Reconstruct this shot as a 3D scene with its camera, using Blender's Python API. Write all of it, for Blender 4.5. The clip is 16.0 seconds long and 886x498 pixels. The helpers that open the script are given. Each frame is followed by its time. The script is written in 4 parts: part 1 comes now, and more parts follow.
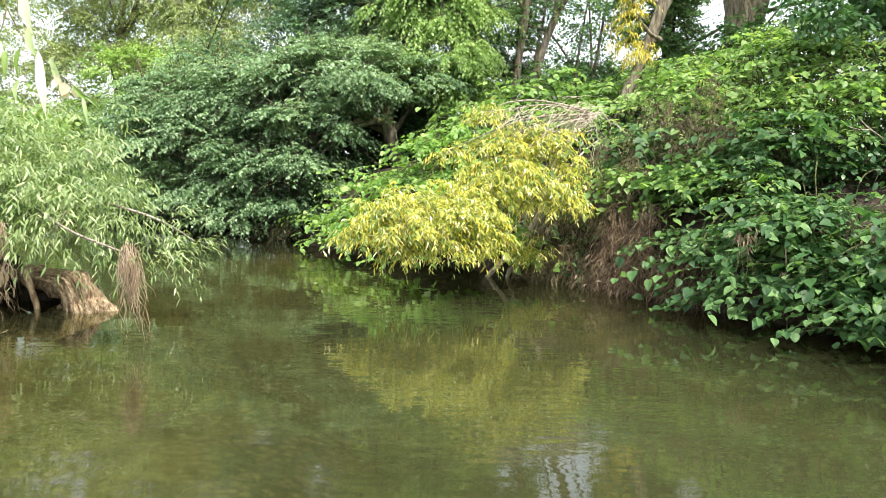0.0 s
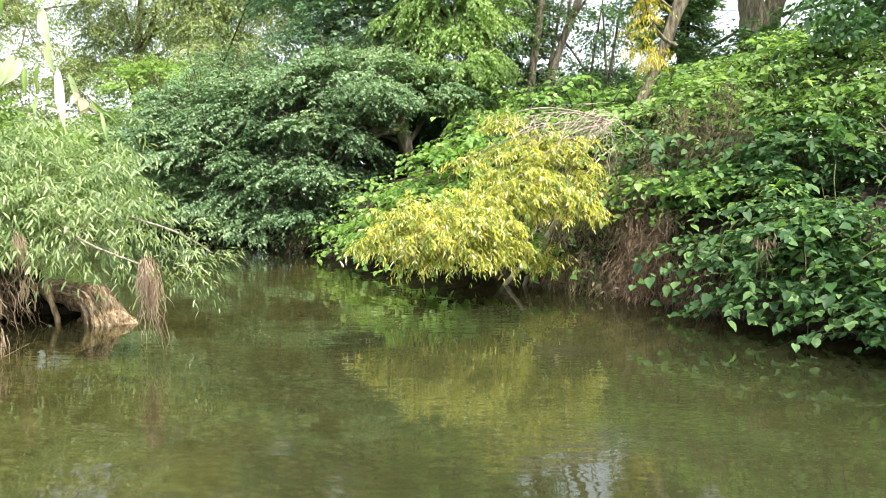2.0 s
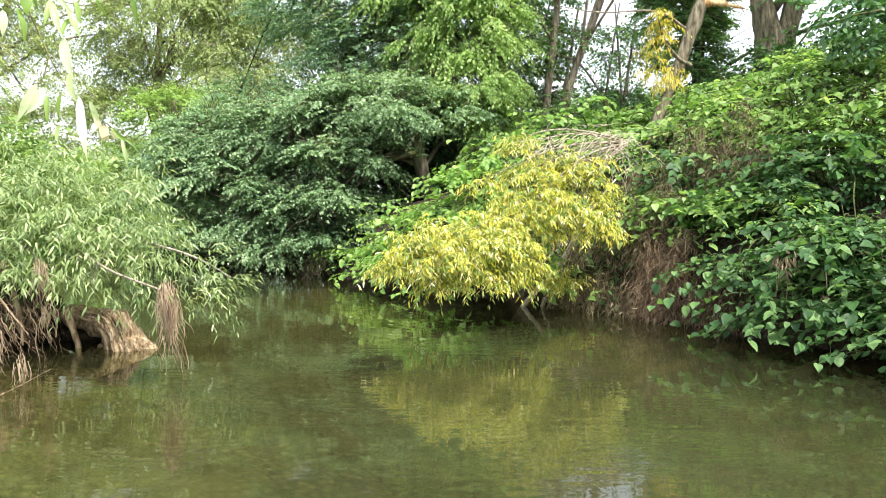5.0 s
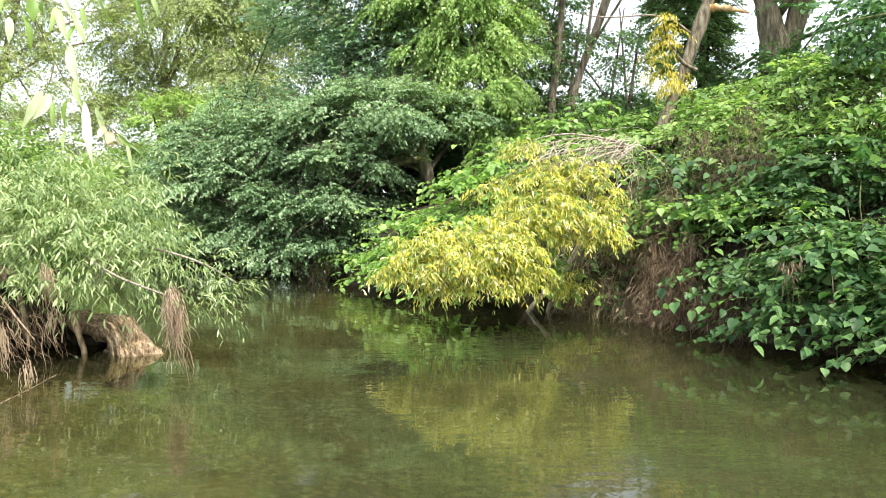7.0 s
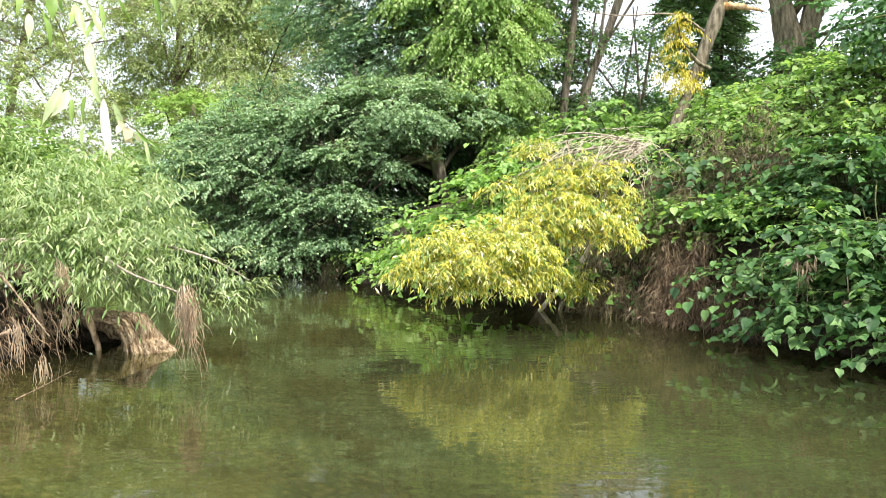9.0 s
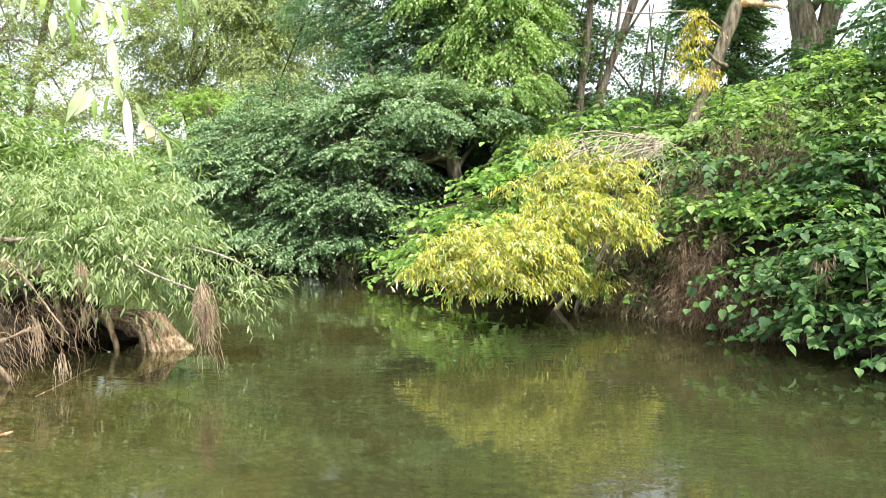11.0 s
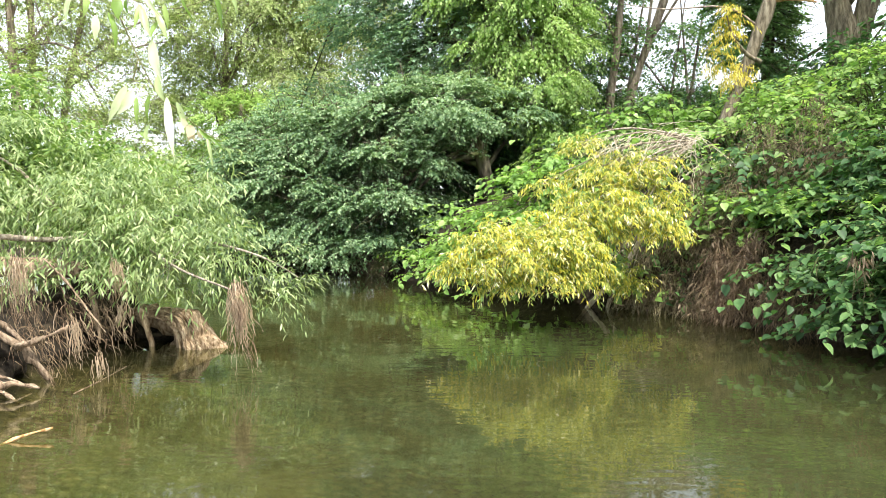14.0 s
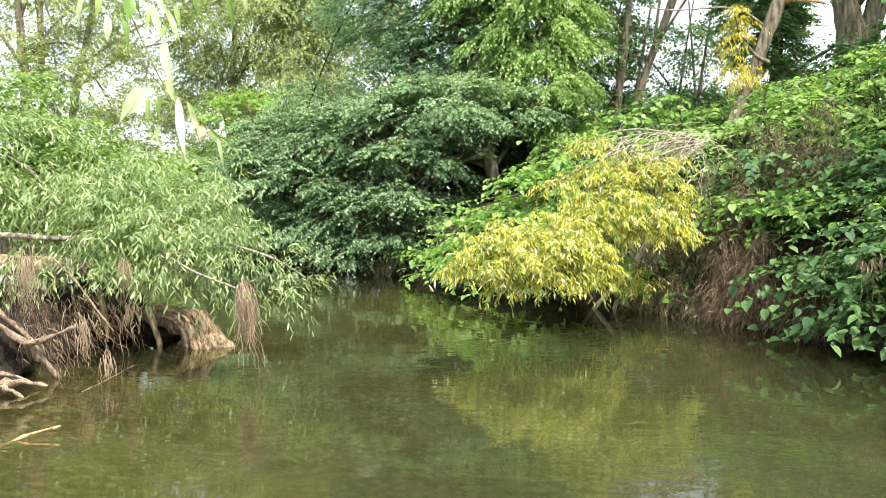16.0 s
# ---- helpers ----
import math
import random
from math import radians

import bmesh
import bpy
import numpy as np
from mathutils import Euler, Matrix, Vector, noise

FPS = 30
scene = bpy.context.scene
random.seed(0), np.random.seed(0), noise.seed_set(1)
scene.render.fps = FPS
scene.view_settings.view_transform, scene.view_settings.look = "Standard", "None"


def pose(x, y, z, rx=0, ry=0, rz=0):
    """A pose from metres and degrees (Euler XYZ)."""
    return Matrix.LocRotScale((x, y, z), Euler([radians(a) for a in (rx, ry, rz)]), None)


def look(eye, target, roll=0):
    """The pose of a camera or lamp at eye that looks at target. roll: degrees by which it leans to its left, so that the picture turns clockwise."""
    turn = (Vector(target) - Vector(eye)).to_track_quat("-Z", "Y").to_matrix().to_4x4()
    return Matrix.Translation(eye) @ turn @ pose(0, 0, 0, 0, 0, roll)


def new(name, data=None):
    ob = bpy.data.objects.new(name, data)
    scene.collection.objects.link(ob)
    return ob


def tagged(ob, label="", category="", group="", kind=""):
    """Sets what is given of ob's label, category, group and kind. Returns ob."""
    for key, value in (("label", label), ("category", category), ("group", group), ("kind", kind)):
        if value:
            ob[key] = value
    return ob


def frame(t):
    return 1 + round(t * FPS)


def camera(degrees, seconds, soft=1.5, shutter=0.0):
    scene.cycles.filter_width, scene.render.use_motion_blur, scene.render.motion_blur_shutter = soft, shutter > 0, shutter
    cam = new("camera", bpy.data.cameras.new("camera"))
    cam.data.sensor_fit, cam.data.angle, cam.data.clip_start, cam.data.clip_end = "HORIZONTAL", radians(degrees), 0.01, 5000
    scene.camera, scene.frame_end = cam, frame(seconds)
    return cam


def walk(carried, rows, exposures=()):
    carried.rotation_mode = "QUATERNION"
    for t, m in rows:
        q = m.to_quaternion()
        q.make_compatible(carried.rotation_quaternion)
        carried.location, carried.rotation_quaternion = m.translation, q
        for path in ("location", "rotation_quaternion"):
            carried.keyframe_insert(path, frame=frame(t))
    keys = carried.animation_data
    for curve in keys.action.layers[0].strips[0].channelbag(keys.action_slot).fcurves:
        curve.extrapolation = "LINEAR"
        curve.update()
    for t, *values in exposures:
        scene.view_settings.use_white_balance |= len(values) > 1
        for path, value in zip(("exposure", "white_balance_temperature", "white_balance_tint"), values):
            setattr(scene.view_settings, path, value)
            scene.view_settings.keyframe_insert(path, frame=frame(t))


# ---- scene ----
cam = camera(55.35, 16.0, soft=0.6)
# seconds, metres aside, ahead and up from the first stand, yaw, pitch, roll
STAND = (0.0, 0.0, 1.45)
PATH = [
    (0.0, 0.000, 0.000, 0.000, -0.00, -5.97, -0.80),
    (0.5, -0.000, 0.004, -0.001, 0.09, -5.77, -0.67),
    (1.0, -0.001, 0.002, -0.001, 0.12, -5.44, -0.60),
    (1.5, -0.001, 0.001, -0.001, 0.41, -5.48, -0.28),
    (2.0, -0.000, -0.001, -0.000, 1.05, -5.37, 0.04),
    (2.5, -0.000, -0.002, -0.001, 1.17, -4.83, 0.31),
    (3.0, 0.000, -0.005, -0.001, 1.35, -4.25, 0.44),
    (3.5, -0.001, -0.006, -0.000, 1.43, -4.15, 0.40),
    (4.0, -0.001, -0.005, -0.001, 1.77, -4.11, 0.48),
    (6.5, -0.001, -0.003, -0.001, 2.36, -3.50, 0.85),
    (7.0, 0.000, -0.003, -0.001, 2.50, -3.50, 0.85),
    (7.5, -0.002, -0.002, -0.003, 2.68, -3.51, 0.81),
    (8.0, -0.004, -0.003, -0.004, 2.88, -3.52, 0.79),
    (8.5, -0.006, -0.004, -0.005, 3.09, -3.53, 0.72),
    (9.0, -0.009, -0.004, -0.005, 3.29, -3.56, 0.72),
    (11.5, -0.023, -0.004, -0.008, 4.76, -3.63, 0.89),
    (12.0, -0.026, -0.004, -0.009, 5.24, -3.64, 0.99),
    (12.5, -0.030, -0.004, -0.010, 5.33, -3.61, 0.98),
    (13.0, -0.032, -0.008, -0.010, 5.56, -3.64, 0.98),
    (13.5, -0.035, -0.010, -0.011, 6.17, -3.64, 0.99),
    (14.0, -0.035, -0.009, -0.011, 6.27, -3.67, 1.09),
    (14.5, -0.036, -0.011, -0.011, 6.39, -3.60, 1.11),
    (15.0, -0.038, -0.015, -0.010, 6.47, -3.66, 1.08),
    (15.5, -0.038, -0.014, -0.010, 6.58, -3.65, 0.99),
    (16.0, -0.040, -0.014, -0.010, 6.72, -3.64, 0.88),
]
walk(cam, [(t, pose(STAND[0] + x, STAND[1] + y, STAND[2] + z, 90 + p, r, w)) for t, x, y, z, w, p, r in PATH],
     exposures=[(0.0, 1.48), (16.0, 1.50)])

# ---------------------------------------------------------------- light
SUN_EL, SUN_AZ = 58.0, 138.0   # degrees; azimuth from +y (ahead) clockwise
world = bpy.data.worlds.new("sky")
scene.world = world
world.use_nodes = True
wn = world.node_tree.nodes
sky = wn.new("ShaderNodeTexSky")
sky.sky_type = 'NISHITA'
sky.sun_disc = False
sky.sun_elevation, sky.sun_rotation = radians(SUN_EL), radians(SUN_AZ)
sky.air_density, sky.dust_density, sky.ozone_density = 1.0, 2.0, 1.0
wn["Background"].inputs["Strength"].default_value = 0.15
haze = wn.new("ShaderNodeMix")   # thin white cloud all over the sky
haze.data_type = 'RGBA'
haze.inputs[0].default_value = 0.6
haze.inputs[7].default_value = (5.2, 5.3, 5.4, 1)
world.node_tree.links.new(sky.outputs[0], haze.inputs[6])
world.node_tree.links.new(haze.outputs[2], wn["Background"].inputs["Color"])
sun = new("sun", bpy.data.lights.new("sun", 'SUN'))
sun.data.energy, sun.data.angle, sun.data.color = 3.5, radians(5), (1.0, 0.95, 0.86)
sd = Vector((math.sin(radians(SUN_AZ)) * math.cos(radians(SUN_EL)), math.cos(radians(SUN_AZ)) * math.cos(radians(SUN_EL)), math.sin(radians(SUN_EL))))
sun.matrix_world = look(sd * 60, (0, 0, 0))


# ---------------------------------------------------------------- materials
def nodes_of(name):
    m = bpy.data.materials.new(name)
    m.use_nodes = True
    nt = m.node_tree
    return m, nt, nt.nodes["Principled BSDF"], nt.nodes["Material Output"]


def ramp(nt, stops, source):
    r = nt.nodes.new("ShaderNodeValToRGB")
    el = r.color_ramp.elements
    while len(el) < len(stops):
        el.new(0.5)
    for e, (p, c) in zip(el, stops):
        e.position, e.color = p, (*c, 1)
    nt.links.new(source, r.inputs[0])
    return r.outputs[0]


def noise_of(nt, scale, detail=4.0, stretch=(1, 1, 1), rough=0.55, coord="Object"):
    tc = nt.nodes.new("ShaderNodeTexCoord")
    mp = nt.nodes.new("ShaderNodeMapping")
    mp.inputs["Scale"].default_value = stretch
    n = nt.nodes.new("ShaderNodeTexNoise")
    n.inputs["Scale"].default_value, n.inputs["Detail"].default_value, n.inputs["Roughness"].default_value = scale, detail, rough
    nt.links.new(tc.outputs[coord], mp.inputs[0])
    nt.links.new(mp.outputs[0], n.inputs[0])
    return n.outputs[0]


def math_of(nt, op, a, b):
    n = nt.nodes.new("ShaderNodeMath")
    n.operation = op
    for i, v in enumerate((a, b)):
        if isinstance(v, (int, float)):
            n.inputs[i].default_value = v
        else:
            nt.links.new(v, n.inputs[i])
    return n.outputs[0]


def mix_col(nt, fac, a, b, mode='MIX'):
    n = nt.nodes.new("ShaderNodeMix")
    n.data_type, n.blend_type = 'RGBA', mode
    for s, v in ((n.inputs[0], fac), (n.inputs[6], a), (n.inputs[7], b)):
        if isinstance(v, (int, float)):
            s.default_value = v
        elif isinstance(v, tuple):
            s.default_value = (*v, 1)
        else:
            nt.links.new(v, s)
    return n.outputs[2]


def bump_of(nt, height, strength, distance, into):
    b = nt.nodes.new("ShaderNodeBump")
    b.inputs["Strength"].default_value, b.inputs["Distance"].default_value = strength, distance
    nt.links.new(height, b.inputs["Height"])
    nt.links.new(b.outputs[0], into)


def leaf_material(name, dark, mid, pale, rough=0.42, through_light=0.32, spec=0.45, patch=0.9, gold=None, steps=(0.1, 0.5, 0.95, 1.0)):
    """Leaf: colour by leaf and by patch, a sheen, and light that comes through the blade."""
    m, nt, bsdf, out = nodes_of(name)
    geo, obi = nt.nodes.new("ShaderNodeNewGeometry"), nt.nodes.new("ShaderNodeObjectInfo")
    rnd = math_of(nt, 'FRACT', math_of(nt, 'ADD', geo.outputs["Random Per Island"], obi.outputs["Random"]), 0)
    big = noise_of(nt, patch, 3.0)
    v = math_of(nt, 'ADD', math_of(nt, 'MULTIPLY', rnd, 0.75), math_of(nt, 'MULTIPLY', math_of(nt, 'SUBTRACT', big, 0.36), 1.0))
    stops = [(steps[0], dark), (steps[1], mid), (steps[2], pale)]
    if gold:
        stops.append((steps[3], gold))
    col = ramp(nt, stops, v)
    vein = noise_of(nt, 55, 2.0)
    col = mix_col(nt, 0.25, col, ramp(nt, [(0.35, (0.6, 0.6, 0.6)), (0.65, (1.0, 1.0, 1.0))], vein), 'MULTIPLY')
    nt.links.new(col, bsdf.inputs["Base Color"])
    bsdf.inputs["Roughness"].default_value = rough
    bsdf.inputs["Specular IOR Level"].default_value = spec
    tl = nt.nodes.new("ShaderNodeBsdfTranslucent")
    warm = mix_col(nt, 0.55, col, (1.0, 1.0, 0.5), 'MULTIPLY')
    lift = mix_col(nt, 1.0, warm, (1.6, 1.7, 1.3), 'MULTIPLY')
    nt.links.new(lift, tl.inputs[0])
    mx = nt.nodes.new("ShaderNodeMixShader")
    mx.inputs[0].default_value = through_light
    nt.links.new(bsdf.outputs[0], mx.inputs[1])
    nt.links.new(tl.outputs[0], mx.inputs[2])
    nt.links.new(mx.outputs[0], out.inputs[0])
    return m


def bark_material(name, dark, mid, pale, scale=9.0, moss=None):
    m, nt, bsdf, out = nodes_of(name)
    n = noise_of(nt, scale, 8.0, (1, 1, 0.22), 0.65)
    col = ramp(nt, [(0.38, dark), (0.5, mid), (0.64, pale)], n)
    if moss:
        col = mix_col(nt, ramp(nt, [(0.45, (0, 0, 0)), (0.62, (1, 1, 1))], noise_of(nt, 2.3, 5.0)), col, moss)
    nt.links.new(col, bsdf.inputs["Base Color"])
    bsdf.inputs["Roughness"].default_value = 0.88
    bsdf.inputs["Specular IOR Level"].default_value = 0.18
    bump_of(nt, n, 1.0, 0.035, bsdf.inputs["Normal"])
    return m


LEAF_WILLOW = leaf_material("willow_leaf", (0.085, 0.145, 0.045), (0.21, 0.295, 0.105), (0.43, 0.49, 0.26), 0.42, 0.33, 0.5, 2.6)
LEAF_YELLOW = leaf_material("yellowing_willow_leaf", (0.12, 0.20, 0.05), (0.38, 0.405, 0.09), (0.69, 0.57, 0.075), 0.45, 0.38, patch=9.0, gold=(0.84, 0.81, 0.66), steps=(0.20, 0.50, 0.76, 0.92))
LEAF_ELDER = leaf_material("elder_leaf", (0.08, 0.15, 0.04), (0.17, 0.27, 0.07), (0.30, 0.40, 0.13), 0.46, 0.36, 0.35, 1.6)
LEAF_GOLD = leaf_material("golden_willow_leaf", (0.30, 0.30, 0.04), (0.52, 0.43, 0.05), (0.68, 0.56, 0.12), 0.42, 0.30, patch=4.5)
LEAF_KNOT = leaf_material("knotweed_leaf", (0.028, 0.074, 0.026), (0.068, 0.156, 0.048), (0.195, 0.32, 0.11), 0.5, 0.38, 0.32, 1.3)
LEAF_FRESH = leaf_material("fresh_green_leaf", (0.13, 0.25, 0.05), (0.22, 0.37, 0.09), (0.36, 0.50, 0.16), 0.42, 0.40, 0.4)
# lighter and yellower than LEAF_KNOT, for the top clumps and some middle ones
LEAF_LIGHT_KNOT = leaf_material("yellow_green_knotweed_leaf", (0.085, 0.18, 0.048), (0.20, 0.335, 0.09), (0.38, 0.50, 0.18), 0.46, 0.46, 0.35, 1.6, gold=(0.36, 0.27, 0.13))
LEAF_TREE = leaf_material("grey_green_tree_leaf", (0.08, 0.15, 0.075), (0.175, 0.275, 0.14), (0.36, 0.455, 0.285), 0.6, 0.36, 0.22, 0.9)
LEAF_DEEP = leaf_material("deep_green_tree_leaf", (0.10, 0.185, 0.115), (0.19, 0.31, 0.19), (0.34, 0.46, 0.29), 0.42, 0.42, 0.42, 0.6)
LEAF_SUNNY = leaf_material("sunny_tree_leaf", (0.15, 0.25, 0.07), (0.26, 0.385, 0.12), (0.43, 0.545, 0.22), 0.46, 0.44, 0.35, 0.7)
LEAF_OLIVE = leaf_material("tall_willow_leaf", (0.17, 0.215, 0.085), (0.30, 0.365, 0.155), (0.46, 0.51, 0.27), 0.45, 0.44, 0.4, 0.6)
LEAF_IVY = leaf_material("ivy_leaf", (0.08, 0.17, 0.065), (0.155, 0.28, 0.10), (0.28, 0.41, 0.17), 0.45, 0.42, 0.4, 0.8)
# own colour of dark trees; for shrubs in hollows it stands in for shade
LEAF_DARK_SHADE = leaf_material("dark_leaf_and_painted_shade", (0.03, 0.085, 0.03), (0.06, 0.14, 0.045), (0.11, 0.22, 0.07), 0.4, 0.25, 0.45, 0.8)
# pale blade, whitened in colour for the sun that overexposes the near twig
LEAF_NEAR = leaf_material("pale_leaf_whitened_for_sun", (0.32, 0.41, 0.18), (0.47, 0.54, 0.31), (0.70, 0.73, 0.57), 0.36, 0.44, 0.5, 6.0)
LEAF_NEAR_GREEN = leaf_material("green_near_leaf", (0.13, 0.23, 0.04), (0.22, 0.34, 0.075), (0.36, 0.47, 0.16), 0.38, 0.45, 0.5, 6.0)
LEAF_DRY = leaf_material("withered_leaf", (0.05, 0.036, 0.025), (0.15, 0.11, 0.075), (0.34, 0.265, 0.19), 0.75, 0.2, 0.15, 4.0)
LEAF_BEIGE = leaf_material("beige_curled_leaf", (0.40, 0.33, 0.22), (0.55, 0.48, 0.36), (0.72, 0.67, 0.54), 0.5, 0.4, 0.3, 6.0)
BARK_GREY = bark_material("grey_bark", (0.09, 0.075, 0.05), (0.195, 0.165, 0.115), (0.33, 0.29, 0.21), 16.0)
# pale bare wood, its colour lightened for sun that misses the shaded fork
STRIPPED = bark_material("stripped_wood_lit_in_colour", (0.42, 0.35, 0.25), (0.60, 0.52, 0.40), (0.76, 0.68, 0.56), 24.0)
BARK_DARK = bark_material("dark_mossy_bark", (0.03, 0.025, 0.02), (0.10, 0.085, 0.06), (0.19, 0.17, 0.12), moss=(0.10, 0.12, 0.04))
BARK_TWIG = bark_material("pale_twig_bark", (0.16, 0.13, 0.09), (0.34, 0.29, 0.22), (0.52, 0.47, 0.38), 30.0)
BARK_PALE = bark_material("light_grey_brown_bark", (0.15, 0.115, 0.085), (0.29, 0.235, 0.18), (0.44, 0.37, 0.29), 12.0)
DRIFT = bark_material("weathered_driftwood", (0.10, 0.07, 0.045), (0.27, 0.195, 0.13), (0.45, 0.35, 0.245), 26.0)
STUMP_WOOD = bark_material("weathered_stump_wood", (0.14, 0.09, 0.05), (0.32, 0.23, 0.14), (0.52, 0.41, 0.28), 30.0)
TORN_WOOD = bark_material("torn_orange_wood", (0.34, 0.18, 0.07), (0.58, 0.36, 0.17), (0.76, 0.58, 0.36), 16.0)
ROOT = bark_material("washed_root", (0.06, 0.04, 0.023), (0.19, 0.13, 0.08), (0.37, 0.28, 0.18), 9.0)
ROOT_PALE = bark_material("pale_dry_root", (0.26, 0.185, 0.12), (0.46, 0.345, 0.23), (0.66, 0.53, 0.38), 14.0)
STRAW = bark_material("dry_straw", (0.07, 0.06, 0.03), (0.20, 0.17, 0.09), (0.38, 0.33, 0.21), 9.0)
# near-black because the shade of the undercut is put into this colour
EARTH_SHADE = bark_material("earth_darkened_as_shade", (0.008, 0.006, 0.004), (0.022, 0.017, 0.011), (0.055, 0.043, 0.028), 14.0)
STEM = bark_material("green_stem", (0.04, 0.055, 0.02), (0.08, 0.10, 0.035), (0.15, 0.14, 0.06), 30.0)
TWIG_GREEN = bark_material("yellow_green_twig", (0.16, 0.15, 0.06), (0.27, 0.26, 0.11), (0.40, 0.38, 0.20), 60.0)


def ground_material():
    """Gravel and silt in the channel, damp dark earth at the edge with shade put into its colour, litter and grass
    inland.
    """
    m, nt, bsdf, out = nodes_of("river_earth")
    n1, n2 = noise_of(nt, 2.2, 8.0), noise_of(nt, 28, 4.0)
    vor = nt.nodes.new("ShaderNodeTexVoronoi")
    vor.inputs["Scale"].default_value = 12
    tc = nt.nodes.new("ShaderNodeTexCoord")
    wob = nt.nodes.new("ShaderNodeVectorMath")
    wob.operation = 'MULTIPLY_ADD'
    wob.inputs[1].default_value = (0.10, 0.10, 0.10)
    warp = nt.nodes.new("ShaderNodeTexNoise")
    warp.inputs["Scale"].default_value = 4.0
    nt.links.new(tc.outputs["Object"], warp.inputs[0])
    nt.links.new(warp.outputs["Color"], wob.inputs[0])
    nt.links.new(tc.outputs["Object"], wob.inputs[2])
    nt.links.new(wob.outputs[0], vor.inputs[0])
    stone = ramp(nt, [(0.0, (0.40, 0.335, 0.215)), (0.3, (0.24, 0.19, 0.115)), (0.6, (0.09, 0.072, 0.042))], vor.outputs["Distance"])
    silt = ramp(nt, [(0.35, (0.08, 0.066, 0.033)), (0.65, (0.25, 0.205, 0.11))], n1)
    bed = mix_col(nt, ramp(nt, [(0.4, (0.15, 0.15, 0.15)), (0.6, (0.85, 0.85, 0.85))], noise_of(nt, 1.1, 4.0)), silt, stone)
    # earth tones lowered to stand in for the shadow below the knotweed
    earth = ramp(nt, [(0.3, (0.017, 0.014, 0.010)), (0.55, (0.045, 0.034, 0.024)), (0.75, (0.10, 0.08, 0.058))], n2)
    turf = ramp(nt, [(0.3, (0.05, 0.07, 0.025)), (0.7, (0.12, 0.15, 0.05))], n1)
    sep = nt.nodes.new("ShaderNodeSeparateXYZ")
    nt.links.new(tc.outputs["Object"], sep.inputs[0])
    z = math_of(nt, 'ADD', sep.outputs[2], math_of(nt, 'MULTIPLY', n1, 0.3))
    col = mix_col(nt, ramp(nt, [(0.06, (0, 0, 0)), (0.12, (1, 1, 1))], z), bed, earth)
    col = mix_col(nt, ramp(nt, [(1.7, (0, 0, 0)), (2.1, (1, 1, 1))], math_of(nt, 'ADD', z, math_of(nt, 'LESS_THAN', sep.outputs[0], -1.0))), col, turf)
    nt.links.new(col, bsdf.inputs["Base Color"])
    bsdf.inputs["Roughness"].default_value = 0.9
    bsdf.inputs["Specular IOR Level"].default_value = 0.2
    bump_of(nt, math_of(nt, 'ADD', n2, vor.outputs["Distance"]), 0.6, 0.03, bsdf.inputs["Normal"])
    return m


def water_material():
    """Slow green river water: a rippled mirror over silty, half-clear water."""
    m, nt, bsdf, out = nodes_of("river_water")
    nt.nodes.remove(bsdf)
    # heights in metres: short cross ripples, longer swells, and calmer lanes between ruffled ones
    small = noise_of(nt, 4.6, 1.0, (0.75, 1.8, 1))
    fine = noise_of(nt, 13.0, 1.0, (0.6, 1.5, 1))
    broad = noise_of(nt, 1.1, 1.0, (0.6, 1.5, 1))
    calm = ramp(nt, [(0.40, (0.16, 0.16, 0.16)), (0.64, (1, 1, 1))], noise_of(nt, 0.5, 2.0, (0.6, 1.2, 1)))
    h = math_of(nt, 'ADD', math_of(nt, 'MULTIPLY', small, 0.0033), math_of(nt, 'MULTIPLY', fine, 0.0006))
    h = math_of(nt, 'ADD', math_of(nt, 'MULTIPLY', h, calm), math_of(nt, 'MULTIPLY', broad, 0.0055))
    b = nt.nodes.new("ShaderNodeBump")
    b.inputs["Strength"].default_value, b.inputs["Distance"].default_value = 1.0, 1.0
    nt.links.new(h, b.inputs["Height"])
    gloss = nt.nodes.new("ShaderNodeBsdfGlossy")
    gloss.inputs["Roughness"].default_value = 0.024
    gloss.inputs["Color"].default_value = (0.95, 0.97, 0.93, 1)
    nt.links.new(b.outputs[0], gloss.inputs["Normal"])
    clear = nt.nodes.new("ShaderNodeBsdfTransparent")
    clear.inputs["Color"].default_value = (0.62, 0.65, 0.455, 1)
    silt = nt.nodes.new("ShaderNodeBsdfDiffuse")
    silt.inputs["Color"].default_value = (0.037, 0.041, 0.017, 1)
    body = nt.nodes.new("ShaderNodeMixShader")
    depth = nt.nodes.new("ShaderNodeAttribute")
    depth.attribute_name = "depth"
    nt.links.new(ramp(nt, [(0.0, (0.05, 0.05, 0.05)), (0.35, (0.27, 0.27, 0.27)), (0.7, (0.70, 0.70, 0.70)), (1.0, (0.90, 0.90, 0.90))], depth.outputs["Fac"]), body.inputs[0])
    nt.links.new(clear.outputs[0], body.inputs[1])
    nt.links.new(silt.outputs[0], body.inputs[2])
    fr = nt.nodes.new("ShaderNodeFresnel")
    fr.inputs["IOR"].default_value = 1.5
    nt.links.new(b.outputs[0], fr.inputs["Normal"])
    mx = nt.nodes.new("ShaderNodeMixShader")
    nt.links.new(fr.outputs[0], mx.inputs[0])
    nt.links.new(body.outputs[0], mx.inputs[1])
    nt.links.new(gloss.outputs[0], mx.inputs[2])
    nt.links.new(mx.outputs[0], out.inputs[0])
    return m


GROUND, WATER = ground_material(), water_material()

# ---------------------------------------------------------------- mesh tools
rng = np.random.default_rng(7)


def unit(v):
    v = np.asarray(v, float)
    return v / np.maximum(np.linalg.norm(v, axis=-1, keepdims=True), 1e-9)


